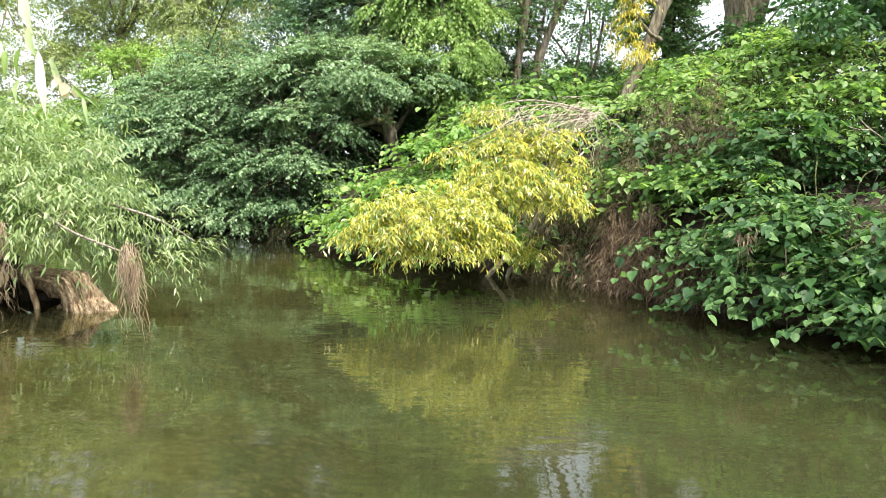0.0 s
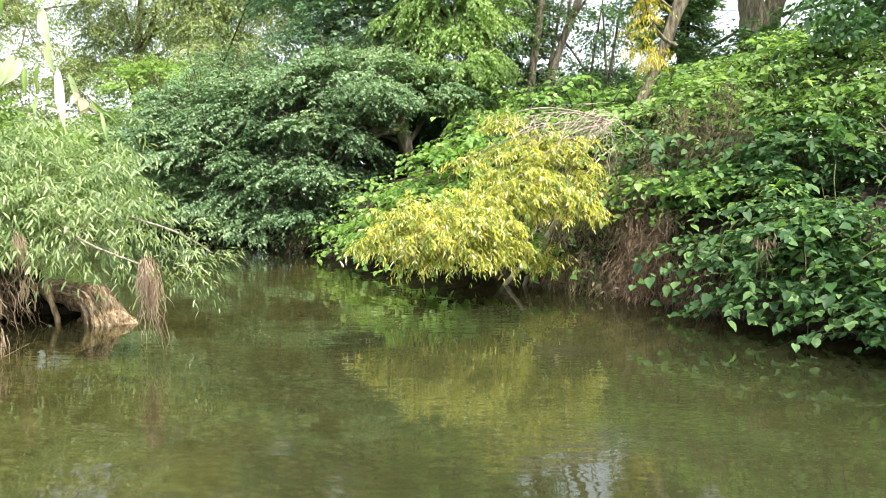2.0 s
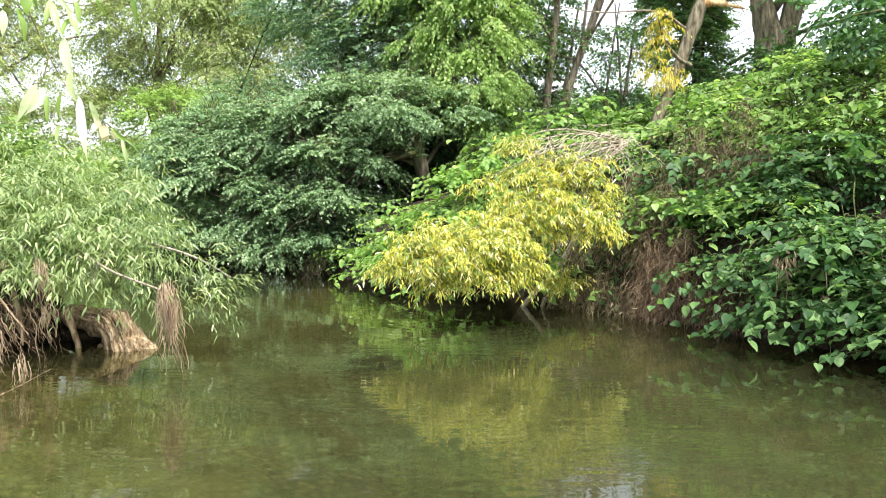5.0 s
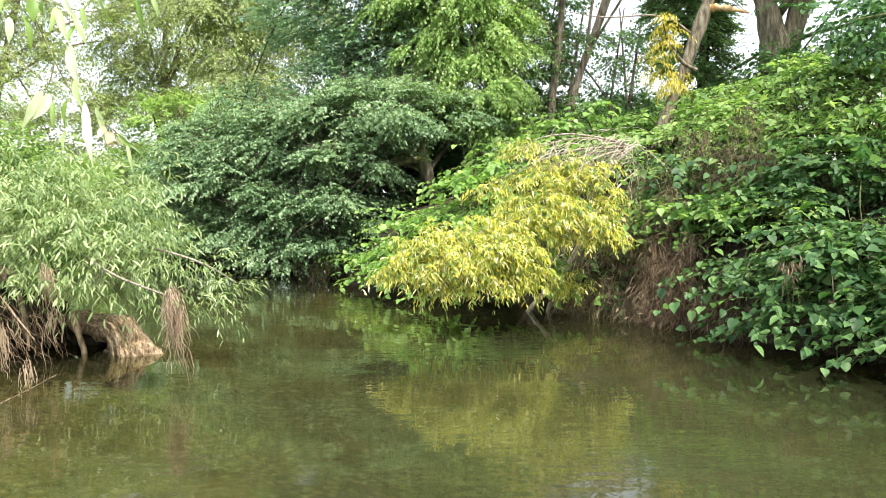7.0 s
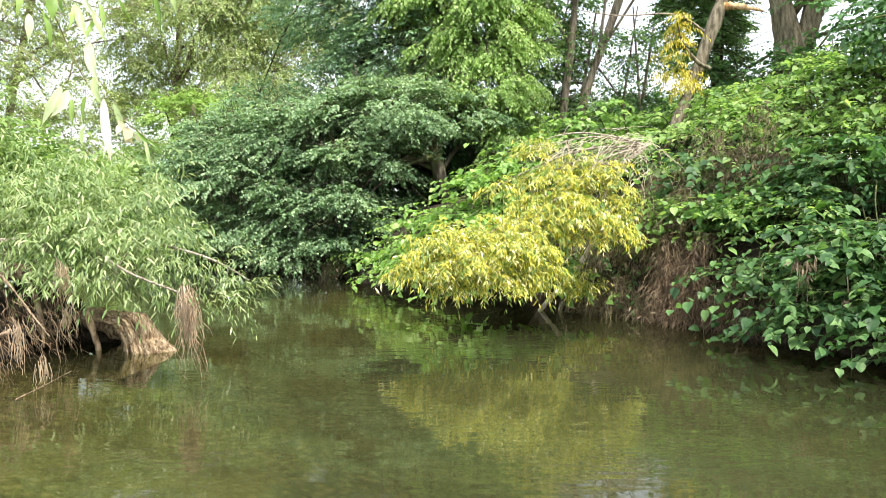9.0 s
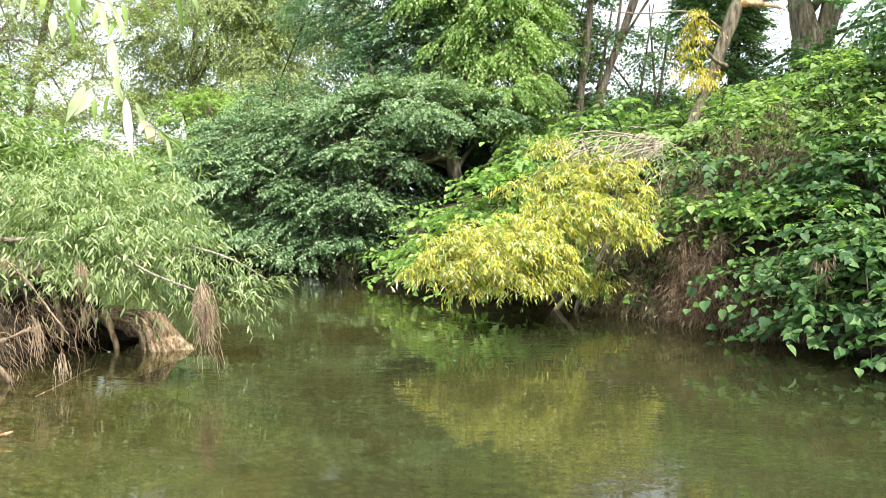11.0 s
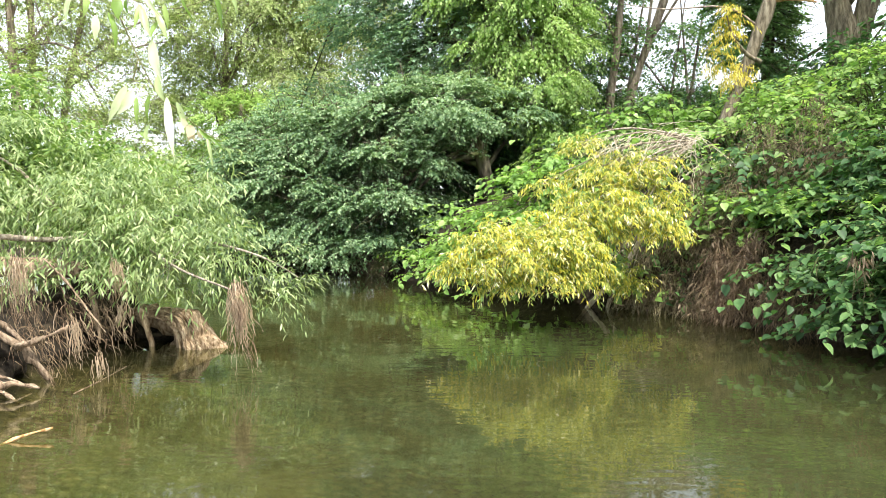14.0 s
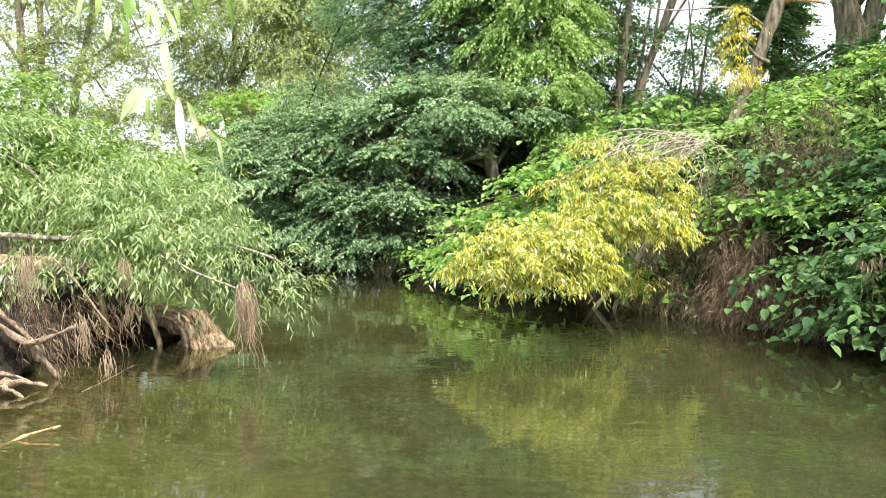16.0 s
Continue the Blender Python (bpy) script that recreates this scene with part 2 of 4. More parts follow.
def mesh_from(name, verts, faces, smooth=False):
    """A mesh from an array of points and a list of face arrays (all of one array have the same number of corners)."""
    verts = np.ascontiguousarray(verts, np.float32)
    faces = [np.asarray(f, np.int32) for f in faces if len(f)]
    me = bpy.data.meshes.new(name)
    me.vertices.add(len(verts))
    me.vertices.foreach_set("co", verts.ravel())
    index = np.concatenate([f.ravel() for f in faces])
    total = np.concatenate([np.full(len(f), f.shape[1], np.int32) for f in faces])
    start = np.concatenate([[0], np.cumsum(total)[:-1]]).astype(np.int32)
    me.loops.add(len(index))
    me.loops.foreach_set("vertex_index", index)
    me.polygons.add(len(total))
    me.polygons.foreach_set("loop_start", start)
    me.polygons.foreach_set("loop_total", total)
    if smooth:
        me.polygons.foreach_set("use_smooth", np.ones(len(total), bool))
    me.update(calc_edges=True)
    return me


PLACE = {}


def thing(name, base, label, category, group="", kind=""):
    """An Empty at a thing's base, that carries its tags and its parts."""
    ob = new(name)
    ob.location = base
    ob.empty_display_size = 0.1
    PLACE[ob] = np.array(base, float)
    return tagged(ob, label, category, group, kind)


def part(name, geometry, material, parent, label="", smooth=False, kind=""):
    """One mesh object under a thing or a part, from points in the world and faces."""
    verts, faces = geometry
    me = mesh_from(name, np.asarray(verts) - PLACE[parent], faces, smooth)
    me.materials.append(material)
    ob = new(name, me)
    ob.parent = parent
    PLACE[ob] = PLACE[parent]
    return tagged(ob, label, kind=kind)


def join(geometries):
    vs, fs, n = [], {}, 0
    for v, f in geometries:
        for a in f:
            if len(a):
                fs.setdefault(np.asarray(a).shape[1], []).append(np.asarray(a) + n)
        vs.append(np.asarray(v))
        n += len(v)
    return np.concatenate(vs), [np.concatenate(a) for a in fs.values()]


def tube(points, radii, sides=8, knobbly=0.0):
    """A round limb along a smoothed line of points, with closed ends."""
    p, r = np.asarray(points, float), np.asarray(radii, float)
    k = (len(p) - 1) * 4 + 1
    s, si = np.linspace(0, len(p) - 1, k), np.arange(len(p))
    q = np.stack([np.interp(s, si, p[:, i]) for i in range(3)], 1)
    for _ in range(3):
        q[1:-1] = (q[:-2] + 2 * q[1:-1] + q[2:]) / 4
    rr = np.interp(s, si, r)
    if knobbly:
        q[1:-1] += rng.normal(0, knobbly * 0.5, (k - 2, 3)) * rr[1:-1, None]
        rr = rr * (1 + rng.normal(0, knobbly, k))
    d = unit(np.gradient(q, axis=0))
    a = unit(np.cross(d, np.where(np.abs(d[:, 2:3]) > 0.9, [[1.0, 0, 0]], [[0, 0, 1.0]])))
    b = np.cross(d, a)
    an = np.linspace(0, 2 * np.pi, sides, endpoint=False)
    wob = 1 + (rng.normal(0, knobbly, (k, sides)) if knobbly else 0)
    v = q[:, None] + (rr[:, None] * wob)[..., None] * (np.cos(an)[None, :, None] * a[:, None] + np.sin(an)[None, :, None] * b[:, None])
    i = np.arange((k - 1) * sides).reshape(k - 1, sides)
    j = np.roll(i, -1, 1)
    f = np.stack([i, j, j + sides, i + sides], -1).reshape(-1, 4)
    n = k * sides
    v = np.concatenate([v.reshape(-1, 3), q[:1], q[-1:]])
    o = np.arange(sides)
    caps = np.concatenate([np.stack([np.roll(o, -1), o, np.full(sides, n)], 1), np.stack([o + n - sides, np.roll(o, -1) + n - sides, np.full(sides, n + 1)], 1)])
    return v, [f, caps]


def strands(start, way, length, radius, droop=0.3, wander=0.15, steps=5):
    """Many thin, bending strands (roots, twigs, straws), three-sided and tapering."""
    n = len(start)
    length, radius = np.broadcast_to(length, n), np.broadcast_to(radius, n)
    s = np.linspace(0, 1, steps)
    kink = np.cumsum(rng.normal(0, wander, (n, steps, 3)), 1)
    kink -= kink[:, :1]
    p = start[:, None] + length[:, None, None] * (s[None, :, None] * unit(way)[:, None] + kink / steps ** 0.5 * 0.6
                                                  + np.array([0, 0, -1.0]) * (droop * s ** 2)[None, :, None])
    an = np.arange(3) * 2 * np.pi / 3
    d = unit(way)
    a = unit(np.cross(d, d[:, [1, 2, 0]] + 0.01))
    b = np.cross(d, a)
    ring = np.cos(an)[None, :, None] * a[:, None] + np.sin(an)[None, :, None] * b[:, None]
    v = p[:, :, None] + ring[:, None] * (radius[:, None] * (1 - 0.75 * s)[None])[..., None, None]
    i = (np.arange(n)[:, None, None] * steps + np.arange(steps - 1)[None, :, None]) * 3 + np.arange(3)[None, None]
    j = (np.arange(n)[:, None, None] * steps + np.arange(steps - 1)[None, :, None]) * 3 + (np.arange(3)[None, None] + 1) % 3
    return v.reshape(-1, 3), [np.stack([i, j, j + 3, i + 3], -1).reshape(-1, 4)]


# leaf blades: length along x, width along y, folded a little at the midrib
KITE = (np.array([(0, 0, 0), (0.45, 0.33, 0.06), (1, 0, -0.10), (0.45, -0.33, 0.06)]), np.array([(0, 2, 1), (0, 3, 2)]))
LANCE = (np.array([(0, 0, 0), (0.28, 0.085, 0.02), (0.65, 0.075, -0.02), (1, 0, -0.13), (0.65, -0.075, -0.02), (0.28, -0.085, 0.02)]),
         np.array([(0, 5, 1), (1, 5, 2), (2, 5, 4), (2, 4, 3)]))
HEART = (np.array([(0, 0, 0), (-0.07, 0.20, 0.03), (0.16, 0.40, 0.06), (0.48, 0.36, 0.04), (0.78, 0.17, -0.03), (1, 0, -0.14),
                   (0.78, -0.17, -0.03), (0.48, -0.36, 0.04), (0.16, -0.40, 0.06), (-0.07, -0.20, 0.03), (0.42, 0, -0.03)]),
         np.array([(10, i, i + 1) for i in range(0, 9)] + [(10, 9, 0)]))
OVAL = (np.array([(0, 0, 0), (0.3, 0.24, 0.05), (0.7, 0.22, 0.0), (1, 0, -0.12), (0.7, -0.22, 0.0), (0.3, -0.24, 0.05)]),
        np.array([(0, 5, 1), (1, 5, 4), (1, 4, 2), (2, 4, 3)]))

SALLOW = (LANCE[0] * np.array([1, 1.25, 1.2]), LANCE[1])
_s = np.linspace(0, 1, 9)
_w = np.sin(np.pi * _s ** 0.8) * 0.24
LONG = (np.concatenate([np.stack([_s, k * _w, 0.05 * abs(k) - 0.16 * _s ** 2 + 0.02 * np.sin(9 * _s) * k], 1) for k in (-1, 0, 1)]),
        np.array([q for r in (0, 9) for i in range(8) for q in ((r + i, r + i + 1, r + i + 10), (r + i, r + i + 10, r + i + 9))]))


def leaves(at, way, up, size, blade):
    """Leaf blades of one shape at many places, joined."""
    at = at.reshape(-1, 3)
    n = len(at)
    x = unit(way.reshape(-1, 3))
    y = unit(np.cross(up.reshape(-1, 3), x))
    z = np.cross(x, y)
    size = np.broadcast_to(size, n).reshape(n, 1, 1)
    t, f = blade
    v = at[:, None] + size * (t[None, :, :1] * x[:, None] + t[None, :, 1:2] * y[:, None] + t[None, :, 2:] * z[:, None])
    return v.reshape(-1, 3), [(f[None] + (np.arange(n) * len(t))[:, None, None]).reshape(-1, 3)]


def sprays(start, way, length, count, size, droop=0.25, hang=0.25, blade=KITE, spread=0.75, face=None, loose=0.35):
    """Twigs that bear leaves to both sides: leaf places, ways, upsides and sizes."""
    n = len(start)
    way = unit(way)
    length = np.broadcast_to(length, n)[:, None]
    s = (np.arange(count) + 0.5)[None] / count + rng.uniform(-0.4, 0.4, (n, count)) / count
    down = np.array([0, 0, -1.0])
    at = start[:, None] + way[:, None] * (s * length)[..., None] + down * (droop * s ** 2 * length)[..., None]
    side = unit(np.cross(way, [0, 0, 1.0]) + 1e-4)[:, None] * np.where(np.arange(count) % 2, 1.0, -1.0)[None, :, None]
    run = way[:, None] + down * (2 * droop * s)[..., None]
    d = run * 0.6 + side * spread + down * hang + rng.normal(0, 0.34, (n, count, 3))
    u = np.array([0, 0, 1.0]) + rng.normal(0, loose, (n, count, 3))
    if face is not None:
        u = u + np.asarray(face) * rng.uniform(-0.2, 1.6, (n, 1, 1)) + rng.normal(0, 0.3, (n, 1, 3))
    return at, d, u, (size * rng.uniform(0.6, 1.15, (n, count))).ravel()


def clump_points(centre, radii, count, ragged=0.25, low=-0.7):
    """Places on the rough skin of a rounded crown, and the way out from its middle."""
    c, r = np.array(centre, float), np.array(radii, float)
    d = unit(rng.normal(size=(count * 2, 3)))
    d = d[d[:, 2] > low][:count]
    k = 1 + rng.normal(0, ragged, len(d)) * 0.6
    k = np.where(rng.random(len(d)) < 0.3, k * rng.uniform(0.5, 0.9, len(d)), k)
    return c + d * r * k[:, None], unit(d / r)


def crown_leaves(blobs, boughs, twigs, count, size, bough_size=0.8, twig=0.55, droop=0.3, hang=0.3, blade=KITE, flat=0.45, lift=0.1, ragged=0.25, low=-0.7, floor=0.15):
    """A crown: boughs over the skin of each rounded mass, layered and uneven, with twigs and leaves on every bough."""
    made, hearts = [], []
    weight = np.array([b[1][0] * b[1][2] + b[1][1] * b[1][2] for b in blobs])
    for b, w in zip(blobs, weight / weight.sum()):
        c, out = clump_points(b[0], b[1], max(4, int(boughs * w)), ragged, low)
        ok = c[:, 2] > floor
        c, out = c[ok], out[ok]
        hearts.append((c, out))
        n = len(c)
        bs = bough_size * rng.uniform(0.55, 1.3, n)
        off = unit(rng.normal(size=(n, twigs, 3))) * rng.uniform(0.2, 1.0, (n, twigs, 1)) * np.array([1, 1, flat]) * bs[:, None, None]
        off = off + out[:, None] * np.array([1, 1, 0.2]) * bs[:, None, None] * 0.3
        start = (c[:, None] + off - np.array([0, 0, 0.35]) * ((off[..., :2] ** 2).sum(-1, keepdims=True)) / bs[:, None, None]).reshape(-1, 3)
        way = (unit(off) * 0.7 + out[:, None] * 0.7 + rng.normal(0, 0.25, off.shape) + np.array([0, 0, lift])).reshape(-1, 3)
        ok = start[:, 2] > floor
        made.append(leaves(*sprays(start[ok], way[ok] * np.array([1, 1, 0.6]), twig * rng.uniform(0.6, 1.3, ok.sum()), count, size, droop, hang), blade))
    return join(made), hearts


def single_leaf(mesh, at, way, up, size, parent):
    """One leaf blade as an object of its own."""
    x = unit(way)
    y = unit(np.cross(up, x))
    m = Matrix.Identity(4)
    for col, v in enumerate((x * size, y * size, np.cross(x, y) * size, at - PLACE[parent])):
        for row in range(3):
            m[row][col] = v[row]
    ob = new("leaf", mesh)
    ob.parent = parent
    ob.matrix_basis = m
    return ob


def outer_sprays(hearts, parent, mesh, bark, size, twigs=14, count=9, droop=0.5, hang=0.5):
    """Single twigs with their leaves as parts, on the side of a crown that faces the open water."""
    c, out = np.concatenate([h[0] for h in hearts]), np.concatenate([h[1] for h in hearts])
    ok = c[:, 2] > 0.6
    c, out = c[ok], out[ok]
    pick = np.argsort(np.linalg.norm(c[:, :2], axis=1))[:twigs * 2:2]
    for k in pick:
        way = unit(out[k] * [1, 1, 0.4] + [0, -0.6, 0.1] + rng.normal(0, 0.3, 3))
        ln = rng.uniform(0.28, 0.42)
        tw = part("twig", strands(c[k][None], way[None], ln, 0.004, droop, 0.04, 6), bark, parent)
        at, d, u, sz = sprays(c[k][None], way[None], ln, count, size, droop, hang)
        for q in range(count):
            single_leaf(mesh, at[0, q], d[0, q], u[0, q], sz[q], tw)


def limb_to(a, b, r0, r1, sag=0.15, sides=6):
    a, b = np.array(a, float), np.array(b, float)
    m = (a + b) / 2 + np.array([0, 0, sag * np.linalg.norm(b - a)]) + rng.normal(0, 0.04, 3) * np.linalg.norm(b - a)
    return tube([a, m, b], [r0, (r0 + r1) / 2, r1], sides, 0.06)


def tree(label, trunk_points, trunk_radii, blobs, leaf, bark, boughs, twigs, count, size, limbs=10, category="tree", name="tree", **how):
    """A tree: tapered trunk, limbs up to its boughs, fine twigs and a crown of single leaves."""
    base = trunk_points[0]
    t = thing(name, base, label, category, "trees on the banks")
    part("trunk", tube(trunk_points, trunk_radii, 10, 0.05), bark, t, smooth=True)
    geometry, hearts = crown_leaves(blobs, boughs, twigs, count, size, **how)
    c, out = np.concatenate([h[0] for h in hearts]), np.concatenate([h[1] for h in hearts])
    tp, tr_ = np.array(trunk_points, float), np.array(trunk_radii, float)
    for k in rng.permutation(len(c))[:limbs]:
        f = rng.uniform(0.45, 1.0) * (len(tp) - 1)
        i = min(int(f), len(tp) - 2)
        a = tp[i] + (tp[i + 1] - tp[i]) * (f - i)
        part("limb", limb_to(a, c[k], 0.45 * np.interp(f, range(len(tp)), tr_), 0.015), bark, t, smooth=True)
    d = np.repeat(c, 3, 0)
    part("twig", strands(d, np.repeat(out, 3, 0) + rng.normal(0, 0.6, d.shape), rng.uniform(0.4, 1.0, len(d)), 0.009, 0.2), bark, t, kind="stuff")
    part("crown", geometry, leaf, t, kind="stuff")
    return t


# ---------------------------------------------------------------- ground and water
SHORE = [(8, -60), (6.5, -6), (5.2, 2), (4.5, 5), (3.9, 6.9), (3.4, 7.3), (2.5, 8.5), (2.25, 9.2), (1.1, 10.8), (-0.9, 12.1), (-2.2, 14.3), (-2.9, 15.6),
         (-3.6, 16.6), (-5.0, 18.4), (-6.5, 18.9), (-10, 19.8), (-20, 21), (-60, 24), (-60, 14.5), (-20, 13.5), (-10, 12.2), (-6.2, 10.6),
         (-4.9, 9.6), (-4.4, 8.6), (-4.75, 7.6), (-4.5, 6.7), (-4.15, 6.1), (-4.1, 5.0), (-3.6, 3.4), (-2.4, 1.2), (-0.6, 0.5), (0.6, -1.5), (2.0, -60)]


def shore_distance(x, y):
    """Metres to the waterline: positive on land, negative in the river."""
    p = np.stack([x.ravel(), y.ravel()], 1)
    a = np.array(SHORE, float)
    b = np.roll(a, -1, 0)
    best, inside = np.full(len(p), 1e9), np.zeros(len(p), bool)
    for (ax, ay), (bx, by) in zip(a, b):
        e, w = np.array([bx - ax, by - ay]), p - [ax, ay]
        t = np.clip((w @ e) / (e @ e), 0, 1)
        best = np.minimum(best, np.linalg.norm(w - t[:, None] * e, axis=1))
        cross = ((ay > p[:, 1]) != (by > p[:, 1])) & (p[:, 0] < (bx - ax) * (p[:, 1] - ay) / (by - ay + 1e-12) + ax)
        inside ^= cross
    return np.where(inside, -best, best).reshape(x.shape)


def ground_height(x, y):
    x, y = np.asarray(x, float), np.asarray(y, float)
    d = shore_distance(x, y)
    right = np.clip((x + 3.2) / 1.5, 0, 1) * np.clip((y - 0.5) / 3, 0, 1)
    bump = 0.05 * np.sin(x * 3.1 + 1.3 * y) * np.cos(y * 2.3 - x) + 0.03 * np.sin(7 * x) * np.sin(6.1 * y)
    high = 0.75 * (1 - np.exp(-np.maximum(d, 0) / 0.35)) + 1.15 * (1 - np.exp(-np.maximum(d, 0) / 2.4))
    flat = 0.22 * (1 - np.exp(-np.maximum(d, 0) / 0.3)) + 0.55 * (1 - np.exp(-np.maximum(d, 0) / 2.5))
    land = high * right + flat * (1 - right) + bump * np.clip(d, 0, 1)
    bed = -0.06 - (0.55 + 0.35 * np.clip((x + 1.5) / 3, 0, 1)) * (1 - np.exp(np.minimum(d, 0) / 2.2)) + bump * 0.5 * np.clip(-d, 0, 1)
    return np.where(d > 0, land, np.where(d > -0.15, bed * 0.5 + d * 0.2, bed))


def spaced(lo, hi, step, far):
    fine = np.arange(lo, hi, step)
    g = step * 1.35 ** np.arange(1, 60)
    more = np.cumsum(g)
    more = more[more < far]
    return np.concatenate([lo - more[::-1], fine, fine[-1] + more])


gx, gy = np.meshgrid(spaced(-9, 8, 0.14, 900), spaced(-1, 21, 0.14, 900), indexing="ij")
gz = ground_height(gx, gy)
ni, nj = gx.shape
ii = (np.arange(ni - 1)[:, None] * nj + np.arange(nj - 1)[None]).ravel()
ground = new("ground", mesh_from("ground", np.stack([gx, gy, gz], -1).reshape(-1, 3), [np.stack([ii, ii + nj, ii + nj + 1, ii + 1], 1)], True))
ground.data.materials.append(GROUND)
tagged(ground, "earth river banks with a gravel and silt bed", "ground", kind="structure")
inside = (gx > -60) & (gx < 40) & (gy > -60) & (gy < 60)
rows, cols = np.where(inside.any(1))[0], np.where(inside.any(0))[0]
wx, wy, wz = (a[rows[0]:rows[-1] + 1, cols[0]:cols[-1] + 1] for a in (gx, gy, gz))
wi = (np.arange(wx.shape[0] - 1)[:, None] * wx.shape[1] + np.arange(wx.shape[1] - 1)[None]).ravel()
water = new("water", mesh_from("water", np.stack([wx, wy, np.zeros_like(wx)], -1).reshape(-1, 3), [np.stack([wi, wi + wx.shape[1], wi + wx.shape[1] + 1, wi + 1], 1)], True))
water.data.attributes.new("depth", 'FLOAT', 'POINT').data.foreach_set("value", np.clip(-wz, 0, 1).astype(np.float32).ravel())   # metres of silty water
water.data.materials.append(WATER)
tagged(water, "slow green-brown river water with faint ripples", "water", kind="structure")


def on_ground(x, y, sink=0.05):
    return (x, y, float(ground_height(np.array([x]), np.array([y]))[0]) - sink)


# ---------------------------------------------------------------- trees of the far bank
tree("tall dark blue-green broadleaf tree on the far bank", [on_ground(-1.0, 17.6), (-1.1, 17.6, 2.5), (-1.8, 17.9, 5.0), (-2.2, 18.2, 8.0)], [0.30, 0.25, 0.2, 0.06],
     [((-2.4, 18.7, 6.0), (1.6, 1.4, 2.6)), ((-4.3, 18.6, 3.1), (1.2, 1.0, 0.8)), ((-1.3, 18.2, 4.6), (1.5, 1.1, 1.3)), ((-2.6, 18.0, 3.2), (1.6, 0.9, 0.9)), ((-5.4, 18.6, 1.9), (1.2, 0.9, 1.3)), ((-0.9, 18.4, 8.0), (1.6, 1.3, 1.5))],
     LEAF_DEEP, BARK_DARK, 400, 30, 12, 0.084, 8, bough_size=0.6, twig=0.45, droop=0.25, hang=0.3)
# boughs in flat, drooping layers, with dark hollows between them
tree("grey-green broadleaf tree with layered boughs over the water", [on_ground(-0.75, 15.9), (-0.9, 15.8, 1.4), (-1.1, 15.7, 2.6), (-1.9, 15.8, 3.2)], [0.17, 0.14, 0.11, 0.04],
     [((-2.0, 15.6, 3.0), (1.1, 0.8, 0.55)), ((-2.9, 15.7, 2.75), (0.9, 0.7, 0.45)), ((-0.72, 15.8, 2.8), (0.8, 0.7, 0.55)), ((-3.8, 16.0, 2.45), (1.0, 0.8, 0.5)), ((-2.3, 15.2, 2.05), (0.7, 0.6, 0.4)),
      ((-3.2, 15.6, 1.9), (0.8, 0.6, 0.4)), ((-4.6, 16.0, 1.75), (1.1, 0.8, 0.55)), ((-3.07, 15.2, 1.2), (1.0, 0.7, 0.42)), ((-2.25, 14.9, 1.35), (0.4, 0.4, 0.3)), ((-4.23, 15.6, 0.85), (1.0, 0.6, 0.4)), ((-2.75, 14.9, 0.62), (0.6, 0.4, 0.28)),
      ((-3.6, 15.2, 0.5), (0.7, 0.4, 0.25)), ((-5.83, 17.0, 1.2), (0.7, 0.6, 0.7)), ((-5.25, 17.0, 2.5), (0.9, 0.7, 0.6))],
     LEAF_TREE, BARK_DARK, 450, 32, 13, 0.072, 26, bough_size=0.42, twig=0.34, droop=0.4, hang=0.4, flat=0.28, low=-0.4, ragged=0.36, floor=0.3)
# added shrub: its dark leaf colour fills the hollow with shade
tree("added dark shrub, coloured as shade under the layered boughs", [on_ground(-0.6, 17.0), (-0.7, 16.9, 0.9), (-0.8, 16.9, 1.6)], [0.06, 0.05, 0.02],
     [((-1.2, 16.8, 1.6), (0.9, 0.4, 0.8)), ((-0.6, 16.6, 1.0), (0.6, 0.4, 0.7)), ((0.3, 17.4, 2.3), (0.8, 0.4, 0.8)), ((-2.6, 17.2, 1.3), (1.0, 0.4, 0.9))], LEAF_DARK_SHADE, BARK_DARK, 150, 22, 11, 0.075, 4, category="shrub", name="shrub", bough_size=0.35)
tree("sunlit yellow-green climber hanging over a tree", [on_ground(0.9, 17.9), (0.7, 17.6, 3.0), (0.2, 17.2, 6.0)], [0.22, 0.17, 0.05],
     [((-0.29, 16.6, 4.75), (0.85, 0.6, 1.05)), ((0.05, 16.2, 3.35), (0.55, 0.5, 0.75)), ((-1.3, 17.0, 5.3), (0.6, 0.5, 0.45)), ((-0.2, 17.4, 6.8), (1.3, 1.0, 1.2)), ((0.25, 15.9, 2.6), (0.4, 0.4, 0.4))],
     LEAF_SUNNY, BARK_DARK, 290, 24, 12, 0.075, 8, bough_size=0.3, twig=0.4, droop=0.8, hang=0.7, ragged=0.35)
tree("light green broadleaf tree on the far bank", [on_ground(-8.2, 22.5), (-8.2, 22.5, 2.0), (-8.0, 22.5, 4.0)], [0.2, 0.15, 0.04],
     [((-7.7, 22.2, 2.6), (1.25, 1.0, 1.6)), ((-9.1, 22.0, 1.7), (0.9, 0.8, 0.8)), ((-6.6, 21.4, 1.6), (1.0, 0.8, 1.2)), ((-10.2, 21.6, 1.3), (1.2, 0.9, 0.7))], LEAF_SUNNY, BARK_DARK, 200, 26, 12, 0.085, 8, bough_size=0.5, twig=0.4)
